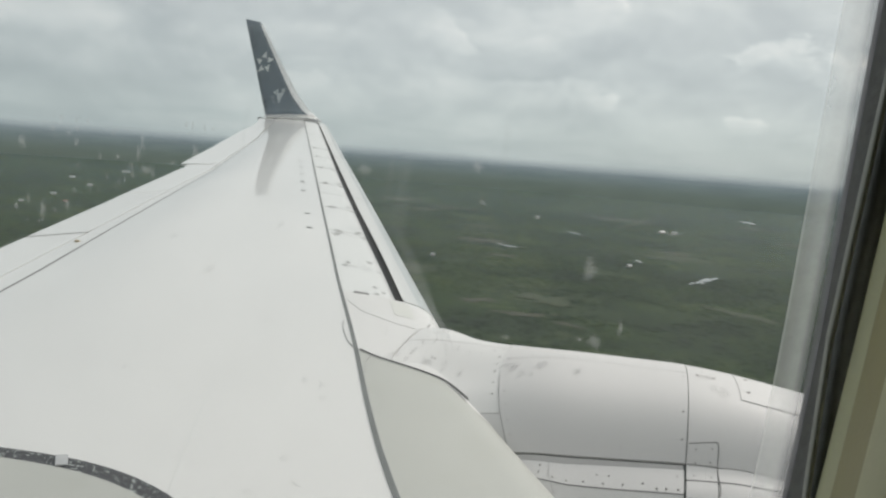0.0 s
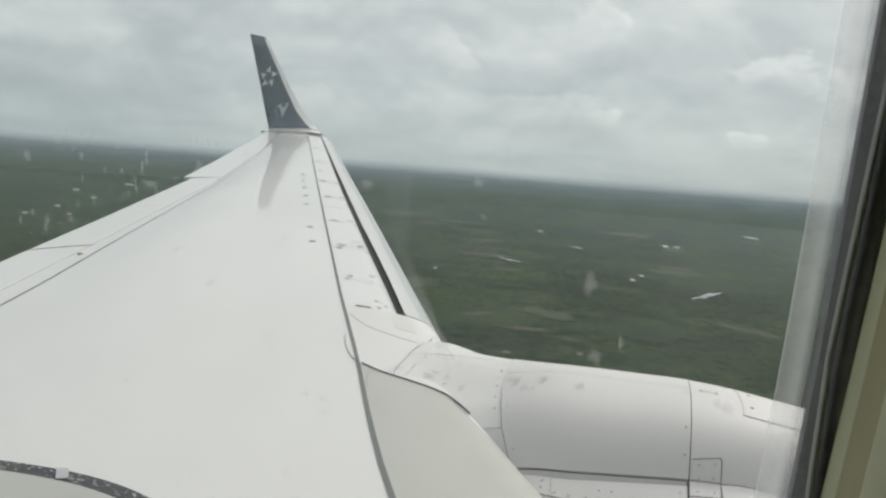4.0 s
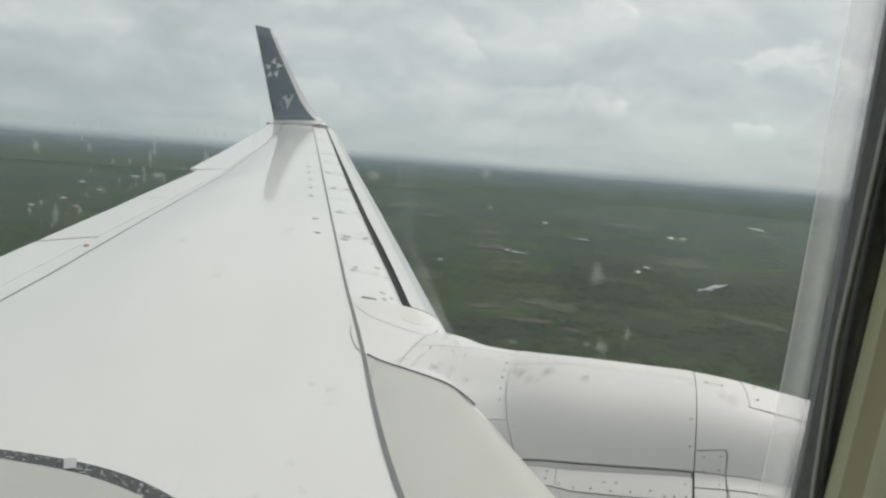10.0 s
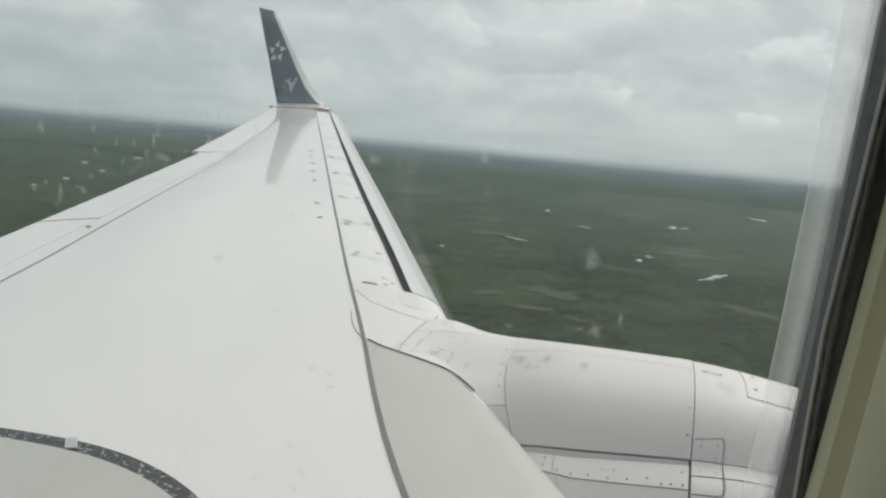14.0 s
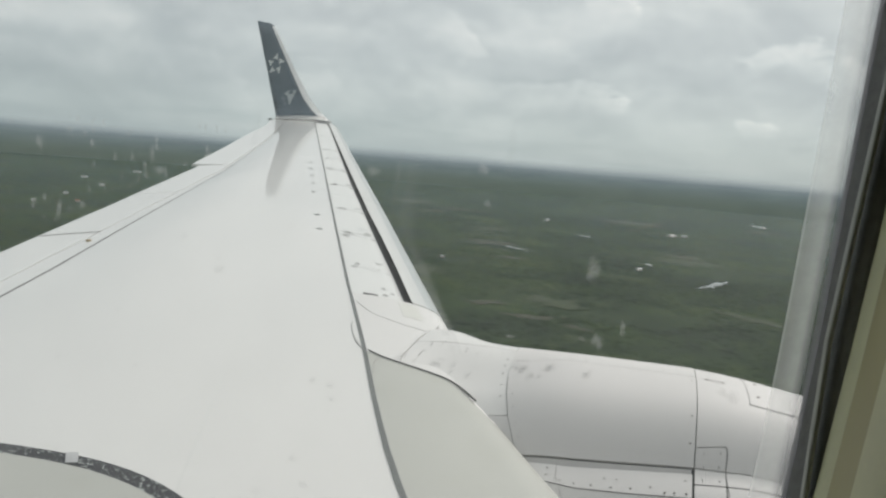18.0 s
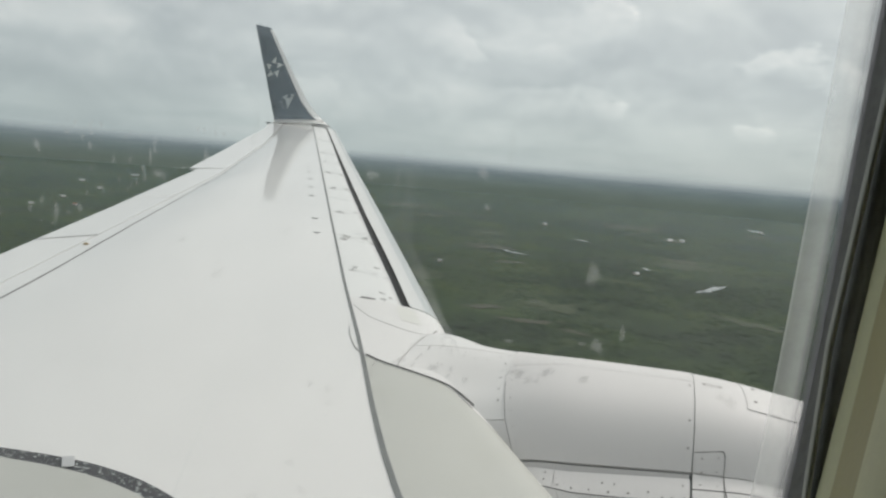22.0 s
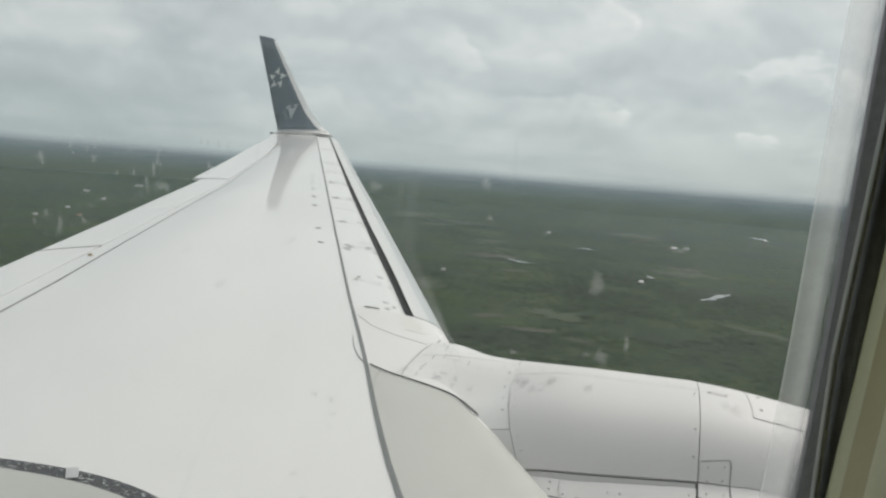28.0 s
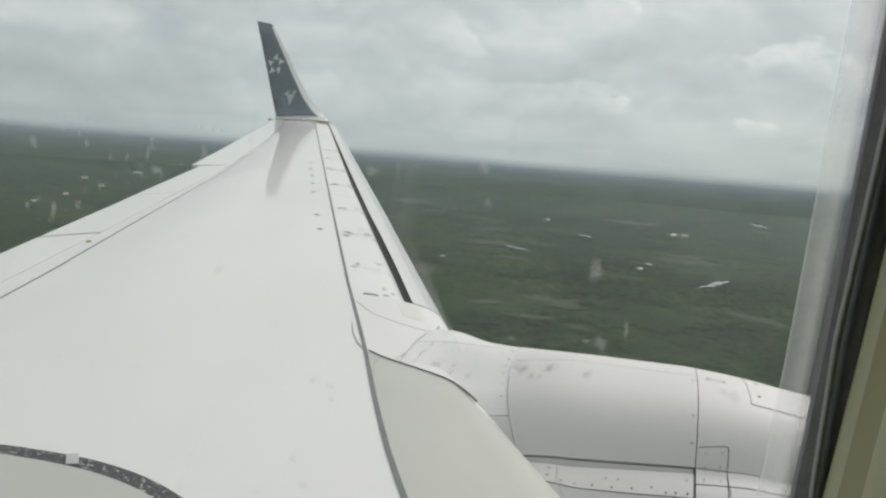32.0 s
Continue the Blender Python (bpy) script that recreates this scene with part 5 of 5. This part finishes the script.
CLAY = material("clay_roof", (0.24, 0.13, 0.09), 0.8, vary=0.25, scale=0.4, fine=4)


def house(x, y, long, wide, high, turn, roof_mat, label):
    """A gabled shed or house on the plain."""
    ob = tagged(new("house"), label, "house", "houses on the plain")
    ob.matrix_world = pose(x, y, land_z(x, y) - 0.3, 0, 0, math.degrees(turn))
    a, b, r = long / 2, wide / 2, 0.28 * wide
    walls = [(-a, -b, 0), (a, -b, 0), (a, b, 0), (-a, b, 0), (-a, -b, high), (a, -b, high), (a, b, high), (-a, b, high), (-a, 0, high + r), (a, 0, high + r)]
    mesh_object("wall", walls, [(0, 1, 5, 4), (2, 3, 7, 6), (1, 2, 6, 9, 5), (3, 0, 4, 8, 7)], PLASTER, ob, False)
    e, k = 0.6, 0.3
    top = [(-a - e, -b - e, high - k), (a + e, -b - e, high - k), (a + e, 0, high + r + 0.25), (-a - e, 0, high + r + 0.25), (a + e, b + e, high - k), (-a - e, b + e, high - k)]
    low = [(px, py, pz - 0.2) for px, py, pz in top]
    mesh_object("roof", top + low, [(0, 1, 2, 3), (3, 2, 4, 5), (7, 6, 9, 8), (8, 9, 11, 10), (0, 6, 7, 1), (4, 10, 11, 5), (1, 7, 8, 2), (2, 8, 10, 4), (5, 11, 9, 3), (3, 9, 6, 0)], roof_mat, ob, False)
    return ob


# shed at (-352, 1234) is added for a white dot on the pane
SHEDS = ((27, 2284, 20, 9, 3.5, 0.9, TIN), (62, 2300, 14, 8, 3.5, 0.4, TIN), (-352, 1234, 6, 5, 3.0, 0.7, TIN),
         (-33, 1379, 9, 6, 3.0, 0.8, TIN), (-350, 2393, 14, 9, 3.5, 0.9, TIN), (373, 3192, 14, 9, 3.5, 0.6, TIN),
         (-1305, 1342, 9, 7, 3.0, 0.8, TIN), (-1260, 1420, 9, 7, 3.2, 0.3, CLAY), (-1420, 1560, 11, 8, 3.2, 1.1, TIN), (-1180, 1600, 10, 7, 3.2, 0.1, CLAY), (-1600, 1900, 12, 8, 3.5, 1.0, TIN),
         (-1868, 2135, 18, 10, 4, 0.8, TIN), (-1500, 2050, 12, 8, 3.5, 0.2, CLAY), (-1700, 2500, 22, 12, 4, 0.7, TIN), (-2100, 2700, 30, 14, 4, 0.5, TIN))
for row in SHEDS:
    house(*row, "low house with a clay-coloured gable roof on the plain" if row[6] is CLAY else "low plastered shed with a pale tin gable roof")

# woods: many low-poly crowns with uneven outlines, in one sheet of stuff
nrng = np.random.default_rng(7)
phi = (1 + 5 ** 0.5) / 2
ico = np.array([(-1, phi, 0), (1, phi, 0), (-1, -phi, 0), (1, -phi, 0), (0, -1, phi), (0, 1, phi), (0, -1, -phi), (0, 1, -phi), (phi, 0, -1), (phi, 0, 1), (-phi, 0, -1), (-phi, 0, 1)])
ico /= np.linalg.norm(ico[0])
ico_faces = np.array([(0, 11, 5), (0, 5, 1), (0, 1, 7), (0, 7, 10), (0, 10, 11), (1, 5, 9), (5, 11, 4), (11, 10, 2), (10, 7, 6), (7, 1, 8), (3, 9, 4), (3, 4, 2), (3, 2, 6), (3, 6, 8), (3, 8, 9), (4, 9, 5), (2, 4, 11), (6, 2, 10), (8, 6, 7), (9, 8, 1)])


def woods(name, count, r0, r1, size0, size1, thin, tall):
    rad = np.sqrt(nrng.uniform(r0 ** 2, r1 ** 2, count))
    ang = np.radians(90 + 16.4 + nrng.uniform(-36, 36, count))
    x, y = rad * np.cos(ang), rad * np.sin(ang)
    keep = np.ones(count, bool)
    for i in range(count):
        patch = noise.fractal((x[i] * 0.006, y[i] * 0.006, 1.7), 1.0, 2.0, 4)
        keep[i] = patch > thin + nrng.uniform(-0.4, 0.4)
    for px, py, rx, ry, turn in PONDS + CLEARINGS + FALLOWS + tuple((h[0], h[1], 0.9 * h[2], 0.9 * h[2], 0.0) for h in SHEDS):
        u, v = (x - px), (y - py)
        du, dv = u * math.cos(turn) + v * math.sin(turn), -u * math.sin(turn) + v * math.cos(turn)
        keep &= (du / (rx * 0.8)) ** 2 + (dv / (ry * 0.85)) ** 2 > 1
    for px, py, rx, ry, turn in PASTURES:
        u, v = (x - px), (y - py)
        du, dv = u * math.cos(turn) + v * math.sin(turn), -u * math.sin(turn) + v * math.cos(turn)
        keep &= ((du / (rx * 0.9)) ** 2 + (dv / (ry * 0.9)) ** 2 > 1) | (nrng.random(count) < 0.35)
    x, y = x[keep], y[keep]
    n = len(x)
    s = nrng.uniform(size0, size1, n) * nrng.choice([0.5, 0.8, 1.0, 1.6], n)
    z = np.array([land_z(a, b) for a, b in zip(x, y)])
    jitter = nrng.uniform(0.65, 1.25, (n, 12, 1))
    v = ico[None] * jitter * s[:, None, None] * np.array([1.0, 1.0, tall])
    turn = nrng.uniform(0, 6.283, n)
    c, d = np.cos(turn)[:, None], np.sin(turn)[:, None]
    v = np.stack((v[..., 0] * c - v[..., 1] * d, v[..., 0] * d + v[..., 1] * c, v[..., 2]), -1)
    v += np.stack((x, y, z - s * 0.02), -1)[:, None, :]
    f = (ico_faces[None] + 12 * np.arange(n)[:, None, None]).reshape(-1, 3)
    me = bpy.data.meshes.new(name)
    me.vertices.add(n * 12)
    me.vertices.foreach_set("co", v.reshape(-1))
    me.loops.add(len(f) * 3)
    me.loops.foreach_set("vertex_index", f.reshape(-1).astype(np.int32))
    me.polygons.add(len(f))
    me.polygons.foreach_set("loop_start", np.arange(0, len(f) * 3, 3, dtype=np.int32))
    me.materials.append(LEAVES)
    me.update(calc_edges=True)
    me.polygons.foreach_set("use_smooth", [True] * len(me.polygons))
    me.validate()
    # leaves catch light from above all over a crown, so its shading turns softly
    soft = np.repeat(np.array([[0.0, 0.0, 1.0]]), n * 12, 0) + 0.28 * np.tile(ico, (n, 1))
    me.normals_split_custom_set_from_vertices((soft / np.linalg.norm(soft, axis=1, keepdims=True)).tolist())
    ob = new(name, me)
    return tagged(ob, "dense green tropical woodland of uneven crowns", "woodland", kind="stuff")


# an added glossy sheet over the plain imitates low haze
haze_mat = bpy.data.materials.new("ground_haze")
haze_mat.use_nodes = True
hn, hl = haze_mat.node_tree.nodes, haze_mat.node_tree.links
hn.clear()
veil = hn.new("ShaderNodeBsdfTransparent")
sheen = node(hn, "ShaderNodeBsdfGlossy", Roughness=0.25, Color=(0.66, 0.85, 1.0, 1))
grazing = node(hn, "ShaderNodeFresnel", IOR=1.018)
blend = hn.new("ShaderNodeMixShader")
hl.new(math_node(hn, hl, "MULTIPLY", grazing.outputs[0], 0.21), blend.inputs[0])
hl.new(veil.outputs[0], blend.inputs[1])
hl.new(sheen.outputs[0], blend.inputs[2])
hl.new(blend.outputs[0], hn.new("ShaderNodeOutputMaterial").inputs[0])
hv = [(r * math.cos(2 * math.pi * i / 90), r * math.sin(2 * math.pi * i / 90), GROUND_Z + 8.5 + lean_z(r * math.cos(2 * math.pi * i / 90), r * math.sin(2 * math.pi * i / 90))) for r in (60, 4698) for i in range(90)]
haze = tagged(mesh_object("haze_layer", hv, [(90 + i, 90 + (i + 1) % 90, (i + 1) % 90, i) for i in range(90)], haze_mat, None, False), "thin glossy sheet imitating pale haze over the plain", "haze", kind="structure")
haze.visible_shadow = False
# glowing ring of far land behind it; the haze is put into its colours
far_mat = bpy.data.materials.new("far_land_haze")
far_mat.use_nodes = True
fn, fl = far_mat.node_tree.nodes, far_mat.node_tree.links
fn.clear()
ftc = fn.new("ShaderNodeTexCoord")
rise = fn.new("ShaderNodeAttribute")
rise.attribute_name = "rise"
fmap = fn.new("ShaderNodeMapping")
fmap.inputs["Scale"].default_value = (0.004, 0.004, 0.06)
fl.new(ftc.outputs["Object"], fmap.inputs[0])
fwood = node(fn, "ShaderNodeTexNoise", Scale=1.0, Detail=5.0, Roughness=0.6)
fl.new(fmap.outputs[0], fwood.inputs["Vector"])
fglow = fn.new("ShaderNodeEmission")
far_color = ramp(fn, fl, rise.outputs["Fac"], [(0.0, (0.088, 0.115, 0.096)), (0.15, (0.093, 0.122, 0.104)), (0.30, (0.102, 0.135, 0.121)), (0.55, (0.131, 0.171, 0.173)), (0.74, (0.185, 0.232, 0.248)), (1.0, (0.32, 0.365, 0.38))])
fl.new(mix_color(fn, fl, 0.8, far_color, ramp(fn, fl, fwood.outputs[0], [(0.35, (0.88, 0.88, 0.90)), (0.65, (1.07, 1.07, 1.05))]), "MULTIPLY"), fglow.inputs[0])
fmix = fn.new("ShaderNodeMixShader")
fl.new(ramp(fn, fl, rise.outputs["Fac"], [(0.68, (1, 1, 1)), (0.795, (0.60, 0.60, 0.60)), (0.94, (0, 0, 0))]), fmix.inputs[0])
fl.new(fn.new("ShaderNodeBsdfTransparent").outputs[0], fmix.inputs[1])
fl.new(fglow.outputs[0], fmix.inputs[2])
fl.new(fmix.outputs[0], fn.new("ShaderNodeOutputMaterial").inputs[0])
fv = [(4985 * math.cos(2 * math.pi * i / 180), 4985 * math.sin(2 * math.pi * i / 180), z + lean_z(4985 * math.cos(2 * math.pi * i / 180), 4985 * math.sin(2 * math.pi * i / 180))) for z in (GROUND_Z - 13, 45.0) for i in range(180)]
backdrop = tagged(mesh_object("backdrop", fv, [(i, (i + 1) % 180, 180 + (i + 1) % 180, 180 + i) for i in range(180)], far_mat, None, False), "glowing blue-green far land with painted haze along the horizon", "backdrop", kind="structure")
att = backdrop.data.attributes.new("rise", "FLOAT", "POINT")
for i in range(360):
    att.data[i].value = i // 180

woods("near_woods", 26000, 600, 1450, 3.5, 7.5, -0.2, 0.22)
woods("far_woods", 12000, 1450, 2700, 8.0, 15.0, -0.2, 0.08)
woods("farthest_woods", 6000, 2700, 4400, 15.0, 28.0, -0.2, 0.04)
